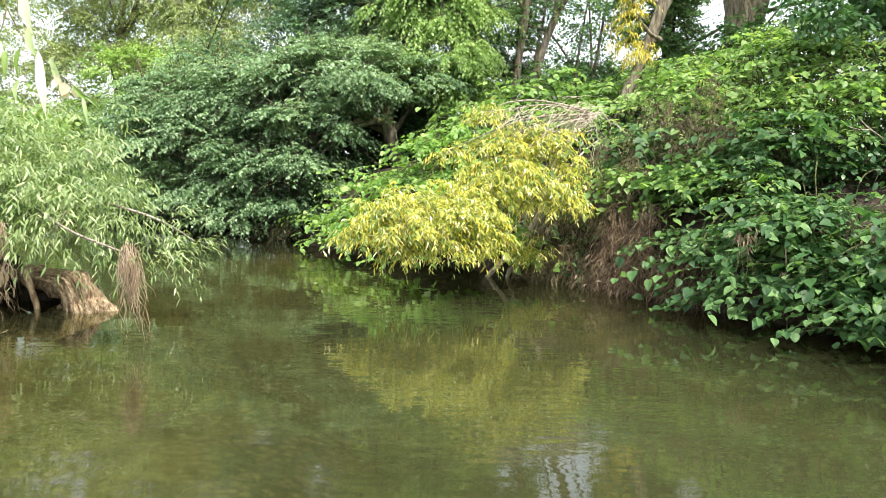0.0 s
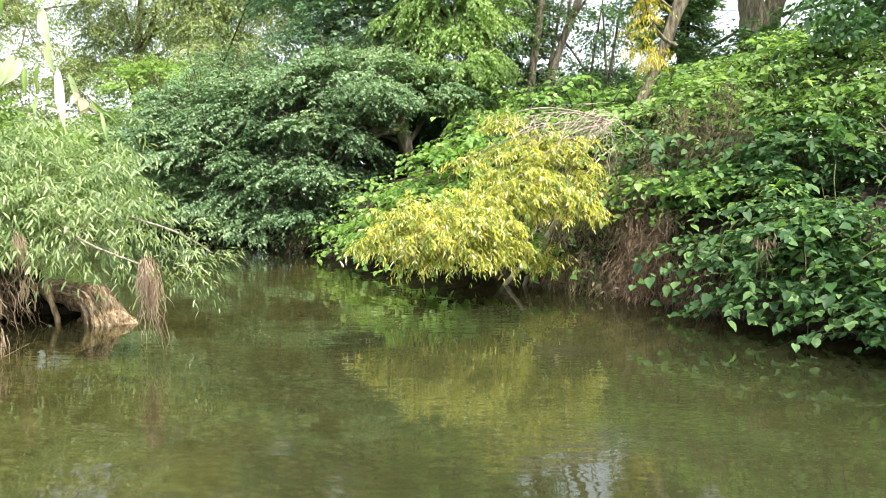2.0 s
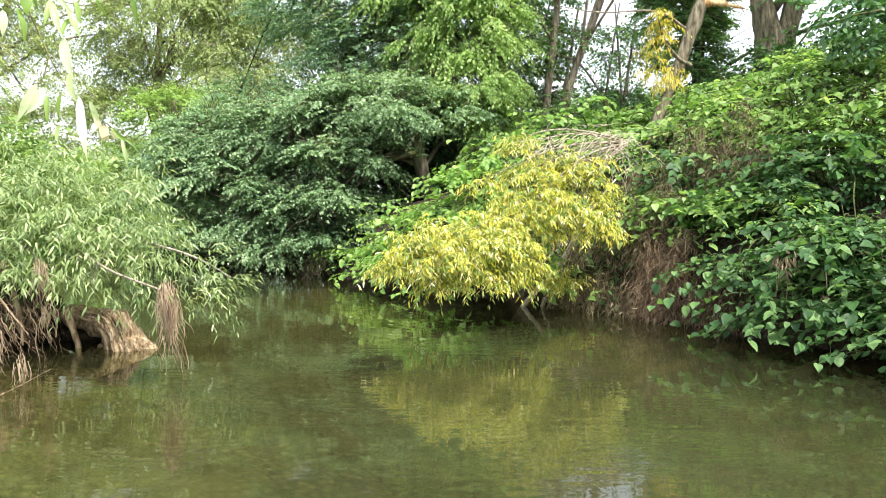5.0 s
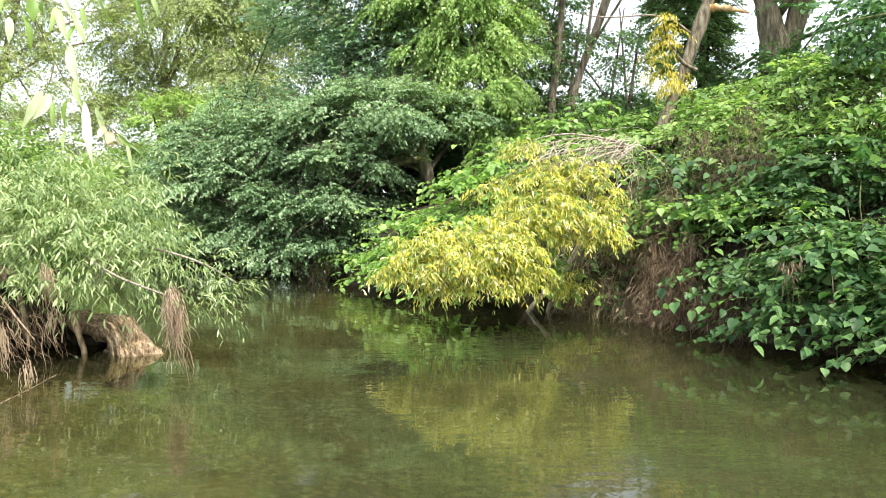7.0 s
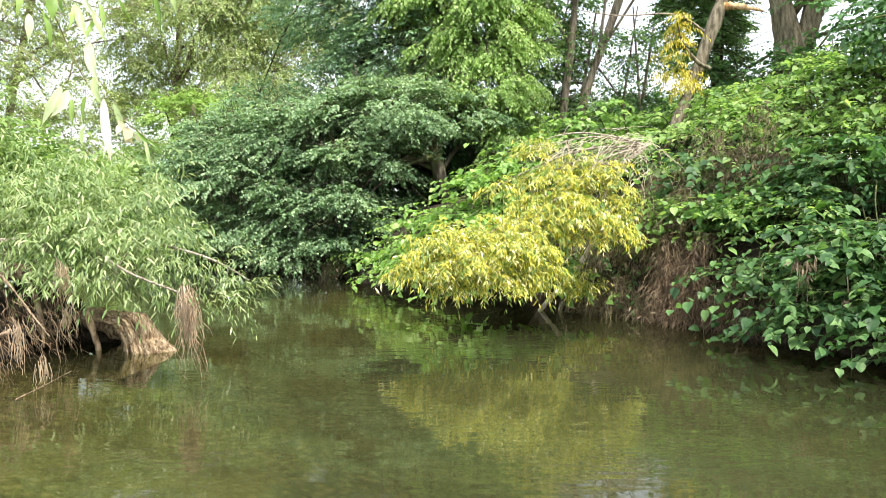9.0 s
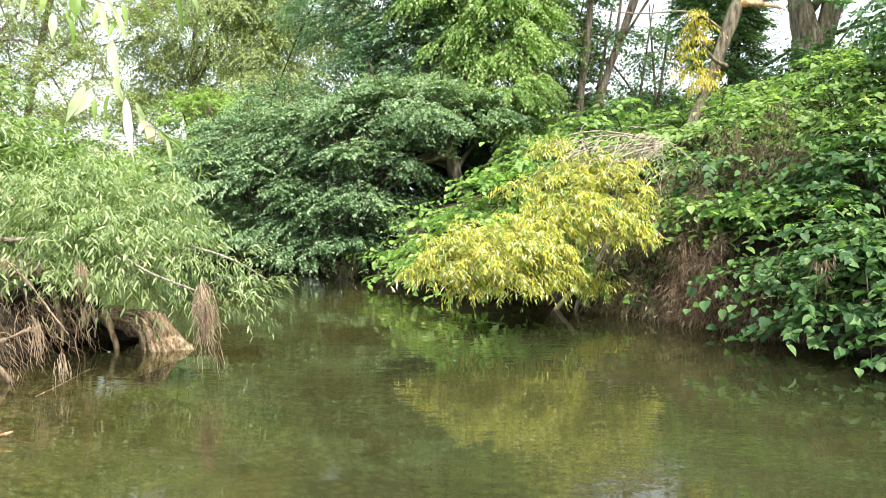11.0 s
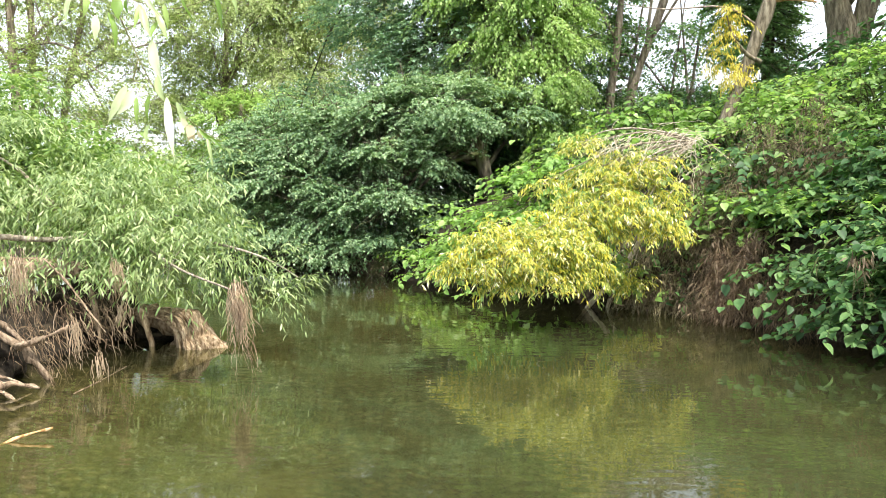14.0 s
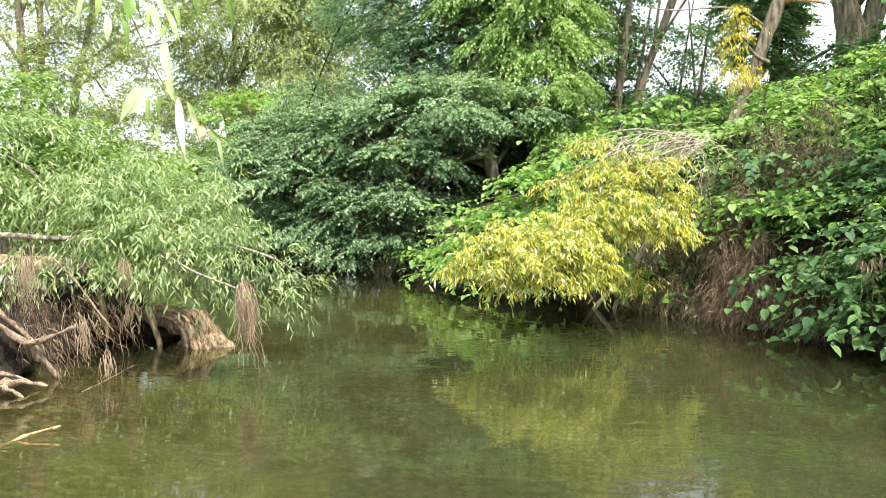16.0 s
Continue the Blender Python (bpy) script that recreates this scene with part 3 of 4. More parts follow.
tree("tall olive-green willow with thin drooping foliage", [on_ground(-9.6, 25), (-9.5, 25, 4.0), (-9.0, 25, 9.0)], [0.2, 0.11, 0.05],
     [((-8.5, 24.6, 6.6), (2.1, 1.6, 1.7)), ((-6.3, 25.0, 7.6), (1.8, 1.6, 2.4)), ((-9.9, 24.6, 4.7), (0.9, 0.9, 0.7)), ((-6.6, 23.8, 4.6), (1.2, 1.0, 1.2)), ((-8.0, 24.0, 4.6), (1.2, 0.9, 0.8))], LEAF_OLIVE, BARK_PALE, 430, 24, 13, 0.080, 14, bough_size=0.6, droop=0.7, hang=0.6)
tree("low dark shrub overhanging the far waterline", [on_ground(-6.2, 19.6), (-6.1, 19.3, 1.0), (-6.0, 19.0, 1.8)], [0.08, 0.06, 0.02],
     [((-6.0, 19.2, 1.0), (1.8, 0.9, 0.9)), ((-9.4, 20.4, 1.2), (2.2, 1.1, 1.1))], LEAF_DEEP, BARK_DARK, 110, 20, 11, 0.085, 6, category="shrub", name="shrub", bough_size=0.45)
for x, y, lean, r, h in ((-14.0, 22.5, 0.1, 0.13, 13), (-13.2, 20.6, -0.3, 0.15, 12), (-13.9, 22.9, 2.2, 0.12, 12)):
    tree("slim grey-barked tree with a thin open crown", [on_ground(x, y), (x + lean * 0.3, y, h * 0.4), (x + lean, y, h * 0.8)], [r, r * 0.8, r * 0.3],
         [((x + lean, y, h * 0.62), (2.6, 2.2, 3.0)), ((x + 1.5, y, h * 0.36), (1.6, 1.4, 1.3)), ((x + 2.6, y + 1, h * 0.25), (1.2, 1.2, 0.9))], LEAF_OLIVE, BARK_PALE, 175, 16, 10, 0.085, 9, bough_size=0.55)
tree("many-stemmed tree with dark ivy-like foliage", [on_ground(1.4, 18), (1.51, 18, 3.24), (1.69, 18, 4.58), (1.85, 18, 6.4)], [0.10, 0.085, 0.08, 0.04],
     [((1.15, 18.6, 5.4), (0.7, 0.7, 2.0)), ((1.0, 18.4, 3.4), (0.45, 0.5, 0.7)), ((4.0, 18.2, 2.9), (0.8, 0.7, 0.5)), ((2.7, 19.5, 3.0), (1.6, 0.8, 0.85)), ((4.6, 18.6, 7.8), (1.4, 1.2, 1.5))],
     LEAF_IVY, BARK_PALE, 250, 24, 11, 0.085, 10, bough_size=0.4, twig=0.4)
tree("slanting slim tree stem beside the many-stemmed tree", [on_ground(1.7, 18), (1.86, 18, 3.17), (2.16, 18, 4.11), (2.57, 18, 5.14), (3.5, 18, 7.6)], [0.11, 0.09, 0.08, 0.07, 0.04],
     [((4.2, 18.1, 8.6), (1.1, 1.1, 1.3))], LEAF_IVY, BARK_PALE, 60, 18, 10, 0.09, 7)
for x, top, r in ((1.55, 2.25, 0.06), (2.9, 3.5, 0.05), (3.3, 3.0, 0.045), (1.25, 1.75, 0.05), (2.5, 3.1, 0.04)):
    tree("thin bare-stemmed young tree behind the bank", [on_ground(x, 18.3), ((x * 0.6 + top * 0.4), 18.3, 3.0), (top, 18.3, 5.4)], [r, r * 0.8, r * 0.3],
         [((x * 0.7 + top * 0.3, 18.5, 3.1), (0.5, 0.5, 0.4)), ((x * 0.2 + top * 0.8, 18.4, 4.5), (0.25, 0.3, 0.5))], LEAF_IVY, BARK_PALE, 18, 12, 9, 0.085, 0, bough_size=0.3)


# ---------------------------------------------------------------- broken willow and its neighbours on the steep bank
lean = thing("broken_tree", on_ground(2.3, 12.9), "leaning grey willow trunk with a torn orange break", "tree", "trees on the banks")
part("trunk", tube([on_ground(2.3, 12.9), (2.84, 13, 2.6), (3.1, 13, 3.33), (3.40, 13, 4.18), (3.55, 13.05, 4.6)], [0.12, 0.095, 0.088, 0.10, 0.06], 14, 0.06), BARK_GREY, lean, smooth=True)
part("torn_stub", tube([(3.40, 13, 4.22), (3.6, 12.95, 4.22), (3.8, 12.92, 4.17), (4.04, 12.9, 4.11)], [0.07, 0.05, 0.035, 0.006], 9, 0.2), TORN_WOOD, lean, "splintered orange wood")
part("limb", tube([(3.3, 13, 3.75), (2.8, 12.9, 4.15), (1.9, 12.8, 4.05), (1.2, 12.8, 4.2)], [0.02, 0.014, 0.010, 0.004], 7, 0.06), BARK_PALE, lean, smooth=True)
part("limb", tube([(3.25, 12.95, 3.3), (3.0, 12.7, 3.35), (2.75, 12.5, 3.6), (2.65, 12.4, 3.9)], [0.035, 0.028, 0.02, 0.008], 6, 0.06), BARK_GREY, lean, smooth=True)
g, h = crown_leaves([((2.66, 12.4, 3.6), (0.09, 0.1, 0.28)), ((2.60, 12.4, 3.2), (0.12, 0.12, 0.18)), ((2.84, 12.4, 3.05), (0.13, 0.12, 0.2)), ((2.75, 12.4, 3.9), (0.08, 0.1, 0.15))], 46, 6, 6, 0.075, bough_size=0.09, twig=0.17, droop=0.7, hang=0.9, blade=LANCE)
part("hanging_spray", g, LEAF_GOLD, lean, "yellow hanging willow leaves", kind="stuff")
g, h = crown_leaves([((3.7, 13.3, 5.7), (1.0, 0.9, 1.0))], 40, 18, 9, 0.12, bough_size=0.5, blade=LANCE, droop=0.5)
part("crown", g, LEAF_OLIVE, lean, kind="stuff")

tree("stout forked grey tree above the overgrown bank", [on_ground(4.85, 14.2), (4.82, 14.1, 3.0), (4.78, 14, 3.75), (4.62, 14, 4.45), (4.4, 14, 5.6), (4.2, 14, 8.0)], [0.30, 0.26, 0.225, 0.165, 0.14, 0.07],
     [((5.2, 14.4, 8.4), (2.0, 2.0, 2.2)), ((7.4, 14.6, 7.2), (1.8, 1.5, 1.8)), ((6.3, 13.6, 4.7), (0.8, 0.7, 0.6))], LEAF_TREE, BARK_GREY, 110, 20, 10, 0.10, 8)
fork = thing("forked_limb", (4.8, 14, 3.7), "thick grey limb forking off the stout tree", "tree limb")
part("limb", tube([(4.86, 14.05, 2.9), (4.96, 14.02, 3.6), (5.10, 14, 4.2), (5.32, 14, 4.9), (5.9, 14.1, 6.6)], [0.17, 0.175, 0.17, 0.15, 0.06], 12, 0.04), BARK_GREY, fork, smooth=True)
tree("slim ivy-covered tree behind the leaning trunk", [on_ground(3.9, 15.4), (4.0, 15.4, 3.4), (4.1, 15.3, 6.0)], [0.12, 0.1, 0.04],
     [((3.88, 15.3, 3.9), (0.36, 0.4, 1.1)), ((3.5, 15.4, 4.6), (0.32, 0.3, 0.4)), ((3.7, 15.4, 5.6), (0.7, 0.6, 0.9))], LEAF_IVY, BARK_DARK, 170, 22, 11, 0.07, 4, bough_size=0.22, twig=0.25)
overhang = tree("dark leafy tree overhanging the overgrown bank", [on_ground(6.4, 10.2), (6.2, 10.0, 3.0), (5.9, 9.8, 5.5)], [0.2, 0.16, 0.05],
     [((5.7, 9.6, 3.7), (0.7, 0.7, 0.7)), ((7.8, 10.6, 5.4), (1.4, 1.4, 1.4))], LEAF_DARK_SHADE, BARK_DARK, 70, 16, 9, 0.12, 9, bough_size=0.55, blade=OVAL)
# added foliage whose dark colour gives the recess its shade
tree("added dark shrub, coloured as shade in the bank recess", [on_ground(4.9, 8.8), (4.8, 8.7, 1.3), (4.7, 8.6, 1.7)], [0.04, 0.03, 0.01],
     [((4.7, 8.7, 1.35), (0.7, 0.5, 0.4)), ((5.2, 7.9, 1.3), (0.5, 0.5, 0.4))], LEAF_DARK_SHADE, BARK_DARK, 60, 14, 9, 0.09, 4, category="shrub", name="shrub", bough_size=0.3, blade=OVAL)
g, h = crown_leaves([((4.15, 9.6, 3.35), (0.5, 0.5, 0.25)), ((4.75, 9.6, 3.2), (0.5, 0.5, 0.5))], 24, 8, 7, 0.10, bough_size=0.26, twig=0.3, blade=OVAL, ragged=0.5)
part("hanging_spray", g, LEAF_DARK_SHADE, overhang, kind="stuff")
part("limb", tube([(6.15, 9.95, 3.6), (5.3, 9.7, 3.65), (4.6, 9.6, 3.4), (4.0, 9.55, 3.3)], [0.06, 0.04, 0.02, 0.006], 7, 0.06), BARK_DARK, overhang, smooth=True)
# the low masses are added to close sky gaps behind the knotweed
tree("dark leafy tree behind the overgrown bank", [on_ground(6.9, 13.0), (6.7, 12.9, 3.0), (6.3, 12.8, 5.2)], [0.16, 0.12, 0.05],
     [((7.0, 12.6, 4.1), (0.8, 0.8, 1.0)), ((5.9, 13.1, 2.7), (1.7, 0.7, 0.9)), ((3.6, 14.9, 2.2), (1.4, 0.5, 0.6)), ((2.0, 15.2, 1.9), (1.2, 0.4, 0.6))], LEAF_DARK_SHADE, BARK_DARK, 190, 20, 10, 0.10, 7, bough_size=0.5)


# ---------------------------------------------------------------- knotweed on the steep bank
def knotweed(base, rise, reach, low, high, canes, label, leaf=LEAF_KNOT, single=24, size=0.088, width=0.75):
    """A knotweed clump: arching canes that bear flat side shoots of heart-shaped leaves; their tips end between two heights."""
    t = thing("knotweed", base, label, "shrub", "knotweed along the bank")
    b, hd = np.array(base, float), unit(np.array([RIVERWARD[0], RIVERWARD[1], 0.0]))
    across = np.array([-hd[1], hd[0], 0.0])
    start, way, owner = [], [], []
    for _ in range(int(canes * 0.72)):
        a = b + across * rng.uniform(-width, width) - hd * rng.uniform(0.0, 0.4)
        k = rng.random()
        end = a + hd * reach * (1.15 - 0.75 * k + rng.normal(0, 0.1)) + across * rng.normal(0, 0.25)
        end[2] = max(low + (high - low) * k, 0.1)
        top = (a + end) / 2 + across * rng.normal(0, 0.1)
        top[2] = max(a[2] + rise * rng.uniform(0.3, 0.7), end[2] + rng.uniform(0.0, 0.25))
        line = [a, (a + top) / 2 - hd * 0.05, top, (top + end) / 2 + np.array([0, 0, 0.08]) + hd * 0.12, end]
        cane = part("cane", tube(line, [0.014, 0.013, 0.010, 0.007, 0.003], 5), STEM, t)
        line = np.array(line)
        for s in np.linspace(2.1, 3.97, 5):
            i = min(int(s), 3)
            p = line[i] + (line[i + 1] - line[i]) * (s - i)
            sway = 0.16 * math.sin(2.3 * p[0] + 1.7 * p[1]) + 0.09 * math.sin(5.1 * p[0] - 3.3 * p[1])
            tier = (round((p[2] + sway) / 0.27) * 0.27) - sway   # shoots gather in leafy tiers
            p = p + np.array([0, 0, 0.62 * (tier - p[2])])
            for sg in (-1, 1):
                start.append(p)
                owner.append(cane)
                way.append(across * sg * rng.uniform(0.3, 1.0) + hd * rng.uniform(0.2, 0.9) + np.array([0, 0, rng.uniform(0.0, 0.25)]))
    hollow = lambda q: ((q[0] - 4.1) / 0.9) ** 2 + ((q[1] - 8.2) / 1.0) ** 2 + ((q[2] - 1.42) / 0.33) ** 2 < 1   # a dark recess between the tiers
    keep = [i for i, q in enumerate(start) if not hollow(q) and noise.noise(Vector((q[0] * 1.3, q[1] * 1.3, q[2] * 4.2))) < (-0.02 if label is LOW else 0.03)]
    start, way = np.array(start)[keep], np.array(way)[keep]
    length = rng.uniform(0.35, 0.9, len(start))
    part("shoot", strands(start, way, length, 0.004, 0.3, 0.03), STEM, t, kind="stuff")
    at, d, u, sz = sprays(start, way, length, 11, size, 0.3, 0.28, HEART, 0.85, hd * 0.15, 0.18)
    at, d, u = at.reshape(-1, 3), d.reshape(-1, 3), u.reshape(-1, 3)
    ok = at[:, 2] > 0.06
    owner = [owner[keep[i // 11]] for i in np.where(ok)[0]]
    at, d, u, sz = at[ok], d[ok], u[ok], sz[ok] * rng.uniform(0.6, 1.4, ok.sum())
    front = np.argsort(-(at @ hd) + at[:, 2] * 0.1)
    one = LEAF_MESH[leaf.name]
    for i in front[:single]:
        single_leaf(one, at[i], d[i], u[i], sz[i], owner[i])
    rest = front[single:]
    part("foliage", leaves(at[rest], d[rest], u[rest], sz[rest], HEART), leaf, t, kind="stuff")
    return t


LEAF_MESH = {}
for mat in (LEAF_KNOT, LEAF_FRESH, LEAF_LIGHT_KNOT):
    LEAF_MESH[mat.name] = mesh_from("leaf", HEART[0], [HEART[1]])
    LEAF_MESH[mat.name].materials.append(mat)

for mat in (LEAF_WILLOW, LEAF_YELLOW):
    LEAF_MESH[mat.name] = mesh_from("leaf", LANCE[0], [LANCE[1]])
    LEAF_MESH[mat.name].materials.append(mat)

RIVERWARD = (-0.75, -0.66)
LOW, MID, TOP = "knotweed clump with large green leaves drooping to the water", "knotweed clump on the steep bank above the river", "tall yellow-green knotweed clump on top of the bank"
# tiers of clumps: first place, step to the next, number, rise, reach, lowest and highest tip, change of the highest, canes
for (x, y), (dx, dy), number, rise, reach, low, high, grow, canes, label in (
        ((4.45, 6.5), (-0.38, 0.5), 4, 0.3, 0.65, 0.10, 0.75, 0.0, 26, LOW),
        ((5.1, 5.2), (-0.39, 0.72), 5, 0.5, 0.95, 0.12, 1.1, 0.0, 27, LOW),
        ((4.05, 8.7), (-0.45, 0.57), 3, 0.7, 0.9, 0.8, 1.9, -0.1, 20, MID),
        ((5.5, 6.9), (0.3, -0.9), 2, 0.9, 0.9, 0.9, 1.4, 0.0, 14, MID),
        ((3.05, 9.8), (-0.3, 0.5), 2, 0.4, 1.0, 0.9, 1.45, 0.0, 26, MID),
        ((5.6, 8.4), (-0.62, 0.66), 5, 0.9, 0.9, 1.7, 2.9, -0.15, 25, TOP),
        ((5.0, 10.5), (-0.65, 0.6), 4, 0.9, 0.8, 2.1, 3.15, -0.22, 24, TOP),
        ((4.6, 11.7), (-0.6, 0.6), 2, 1.0, 0.7, 2.4, 3.3, -0.3, 26, TOP)):
    for k in range(number):
        knotweed(on_ground(x + dx * k, y + dy * k), rise, reach, low, high + grow * k, canes, label, LEAF_LIGHT_KNOT if label is TOP or number == 2 else LEAF_KNOT, size=0.072 if label is TOP else 0.088)
for x, y, rise, reach, low, high, canes in ((1.9, 12.3, 0.5, 0.7, 1.6, 2.2, 14), (0.9, 12.9, 0.5, 0.9, 1.4, 2.1, 16), (0.2, 13.4, 0.4, 0.9, 1.1, 1.8, 14), (1.6, 13.8, 0.9, 0.7, 2.1, 2.8, 14),
                                            (2.6, 14.2, 0.9, 0.7, 2.1, 2.7, 14), (-0.8, 13.6, 0.3, 0.8, 0.15, 0.7, 12), (3.4, 14.0, 0.9, 0.7, 2.2, 2.8, 12), (0.5, 12.6, 0.3, 1.0, 1.3, 1.95, 18),
                                            (-1.5, 13.5, 0.2, 0.5, 0.08, 0.5, 14), (-1.0, 12.9, 0.25, 0.55, 0.08, 0.7, 18), (-0.5, 12.25, 0.3, 0.7, 0.08, 0.9, 24), (0.1, 11.7, 0.3, 0.7, 0.08, 1.0, 26), (0.65, 11.3, 0.3, 0.75, 0.08, 1.0, 26), (1.15, 10.95, 0.3, 0.6, 0.1, 0.9, 20), (0.0, 12.5, 0.3, 0.7, 0.7, 1.45, 20), (0.65, 12.1, 0.3, 0.7, 0.8, 1.55, 20)):
    knotweed(on_ground(x, y), rise, reach, low, high, canes, "fresh light green knotweed behind the fallen willow", LEAF_FRESH, 14, 0.085)


for x, y, canes in ((1.75, 10.75, 10), (2.15, 10.2, 9), (2.95, 8.75, 14)):
    knotweed(on_ground(x, y), 0.25, 0.4, 0.12, 0.6, canes, "small shaded knotweed on the eroded bank", LEAF_KNOT, 8, 0.07, 0.4)


# ---------------------------------------------------------------- dead roots and straw on the eroded bank
def hanging_mat(base, along, length, height, count, material, label, litter=0.8):
    """A mat of dead roots and straw that hangs down an eroded bank."""
    t = thing("root_mat", base, label, "dead roots", "root mats on the bank")
    a = unit(np.array([along[0], along[1], 0.0]))
    n = np.array([-a[1], a[0], 0.0])
    s, k = rng.uniform(-0.5, 0.5, count), rng.random(count) ** 0.7
    p = np.array(base) + a * (s * length)[:, None] + np.array([0, 0, 1.0]) * (k * height * (0.8 + 0.3 * np.sin(s * 9 + base[0] * 5)))[:, None] + n * (rng.normal(0.1, 0.1, count) + 0.25 * (1 - k))[:, None]
    p[:, 2] = np.maximum(p[:, 2], 0.08)
    part("root_fibre", strands(p, n * 0.4 + a * rng.normal(0, 0.6, count)[:, None] + np.array([0, 0, -0.5]) + rng.normal(0, 0.25, (count, 3)),
                            rng.uniform(0.08, 0.32, count), rng.uniform(0.002, 0.005, count), 0.4, 0.3), material, t, kind="stuff")
    m = int(count * litter)
    q = p[:m] + n * rng.uniform(0, 0.08, m)[:, None]
    part("withered_litter", leaves(q, rng.normal(0, 0.45, (m, 3)) + [0, 0, -0.8], rng.normal(0, 0.7, (m, 3)) + n, rng.uniform(0.04, 0.10, m), SALLOW), LEAF_DRY, t, kind="stuff")
    return t


hanging_mat((2.26, 9.5, 0.05), (-0.55, 0.83), 0.62, 0.9, 1700, ROOT, "brown mat of dead roots and withered leaves on the eroded bank")
hanging_mat((2.68, 8.75, 0.05), (-0.5, 0.85), 0.8, 0.6, 420, ROOT, "brown mat of dead roots and withered leaves on the eroded bank")
hanging_mat((1.62, 10.25, 0.0), (-0.7, 0.7), 1.3, 0.45, 1200, STRAW, "straw-coloured dead grass hanging over the waterline")
hanging_mat((1.75, 10.55, 0.35), (-0.7, 0.7), 1.5, 0.75, 600, STRAW, "straw-coloured dead grass on the slope behind the fallen willow")
hanging_mat((2.15, 10.15, 0.75), (-0.7, 0.7), 0.9, 0.8, 600, STRAW, "straw-coloured dead grass on the slope behind the fallen willow")
hanging_mat((-4.32, 6.65, 0.05), (0.1, -1.0), 1.3, 0.75, 130, ROOT, "tangle of brown roots over the undercut bank", 0.15)
hanging_mat((-4.45, 7.7, 0.10), (0.3, -1.0), 1.0, 0.6, 110, ROOT, "tangle of brown roots under the willow", 0.15)
hanging_mat((2.7, 10.3, 1.2), (-0.7, 0.7), 1.7, 0.95, 550, STRAW, "dry straw tangled between the knotweed clumps")
hanging_mat((3.05, 9.9, 1.55), (-0.7, 0.7), 1.0, 0.9, 420, STRAW, "dry straw tangled between the knotweed clumps")
hanging_mat((-2.9, 15.2, 0.05), (-0.5, 0.85), 2.0, 0.35, 500, BARK_DARK, "dark roots washed bare on the far bank")
hanging_mat((-5.0, 18.4, 0.0), (-0.85, 0.5), 3.4, 0.4, 700, BARK_DARK, "dark roots washed bare on the far bank")

for x, y, z, n, ln in ((2.66, 7.35, 0.78, 26, 0.12), (2.58, 7.3, 0.86, 14, 0.10), (2.95, 7.2, 0.5, 18, 0.12), (3.3, 7.2, 0.45, 16, 0.12), (3.6, 7.3, 0.95, 18, 0.11)):
    wb = thing("withered_bunch", (x, y, z), "bunch of pale withered leaves caught in the knotweed", "dead leaves", "withered bunches in the knotweed")
    q = np.array([x, y, z]) + rng.normal(0, 1, (n, 3)) * [0.04, 0.03, 0.05]
    part("withered_litter", leaves(q, rng.normal(0, 0.35, (n, 3)) + [0, 0, -1], rng.normal(0, 0.6, (n, 3)) + [0, -1, 0], ln * rng.uniform(0.6, 1.2, n), LANCE), LEAF_DRY, wb, kind="stuff")
    part("straw", strands(q[:6], rng.normal(0, 0.15, (6, 3)) + [0, 0, -1], rng.uniform(0.15, 0.4, 6), 0.0025, 0.1, 0.1), STRAW, wb, kind="stuff")
stalk = thing("dry_stalk", (2.95, 7.2, 0.74), "thin dry stalk hanging from the knotweed into the water", "stalk")
part("stem", tube([(2.95, 7.2, 0.74), (2.97, 7.2, 0.45), (2.99, 7.19, 0.15), (3.0, 7.2, -0.1)], [0.006, 0.005, 0.004, 0.003], 6, 0.1), STRAW, stalk, smooth=True)
part("withered_leaf", leaves(np.array([[2.95, 7.19, 0.6], [2.97, 7.19, 0.42], [2.98, 7.19, 0.38]]), np.array([[0.3, -0.1, -1.0], [-0.3, -0.2, -1.0], [0.2, -0.1, -1.0]]), np.array([[0, -1.0, 0.2], [0.4, -1.0, 0.0], [-0.3, -1.0, 0.1]]), 0.11, SALLOW), LEAF_DRY, stalk, "curled withered leaves")
pale = thing("pale_leaf", (1.94, 10.1, 1.6), "round pale leaf among dry straw on the bank", "leaf")
part("blade", leaves(np.array([[1.94, 10.2, 1.74]]), np.array([[0.2, -0.3, -1.0]]), np.array([[-0.3, -1.0, 0.3]]), 0.12, HEART), LEAF_NEAR, pale)
part("stalk", strands(np.array([[1.96, 10.25, 1.6]]), np.array([[-0.1, -0.2, 1.0]]), 0.16, 0.003, 0.0, 0.02), STEM, pale)
bare = thing("bare_twig", (4.6, 8.6, 1.4), "pale bare twig sticking out of the knotweed", "twig")
part("stem", tube([(4.6, 8.6, 1.4), (4.3, 8.3, 1.72), (4.05, 8.1, 1.80), (3.9, 8.05, 1.92)], [0.012, 0.010, 0.008, 0.003], 6, 0.08), BARK_TWIG, bare, smooth=True)
part("side_twig", tube([(4.05, 8.1, 1.80), (3.95, 8.05, 1.79), (3.8, 8.0, 1.82)], [0.006, 0.005, 0.002], 5, 0.08), BARK_TWIG, bare, smooth=True)


# ---------------------------------------------------------------- fallen yellow willow
fallen = thing("fallen_willow", on_ground(2.0, 11.2), "broken willow bough with yellow leaves lying in the river", "tree")
part("trunk", tube([(2.0, 10.9, 1.75), (1.75, 10.6, 1.6), (1.38, 10.4, 1.15), (1.12, 10.3, 0.71), (1.0, 10.35, 0.5), (0.87, 10.4, 0.35), (0.62, 10.6, 0.05), (0.45, 10.7, -0.2)], [0.006, 0.010, 0.018, 0.030, 0.034, 0.034, 0.030, 0.025], 8, 0.08), STRIPPED, fallen, smooth=True)
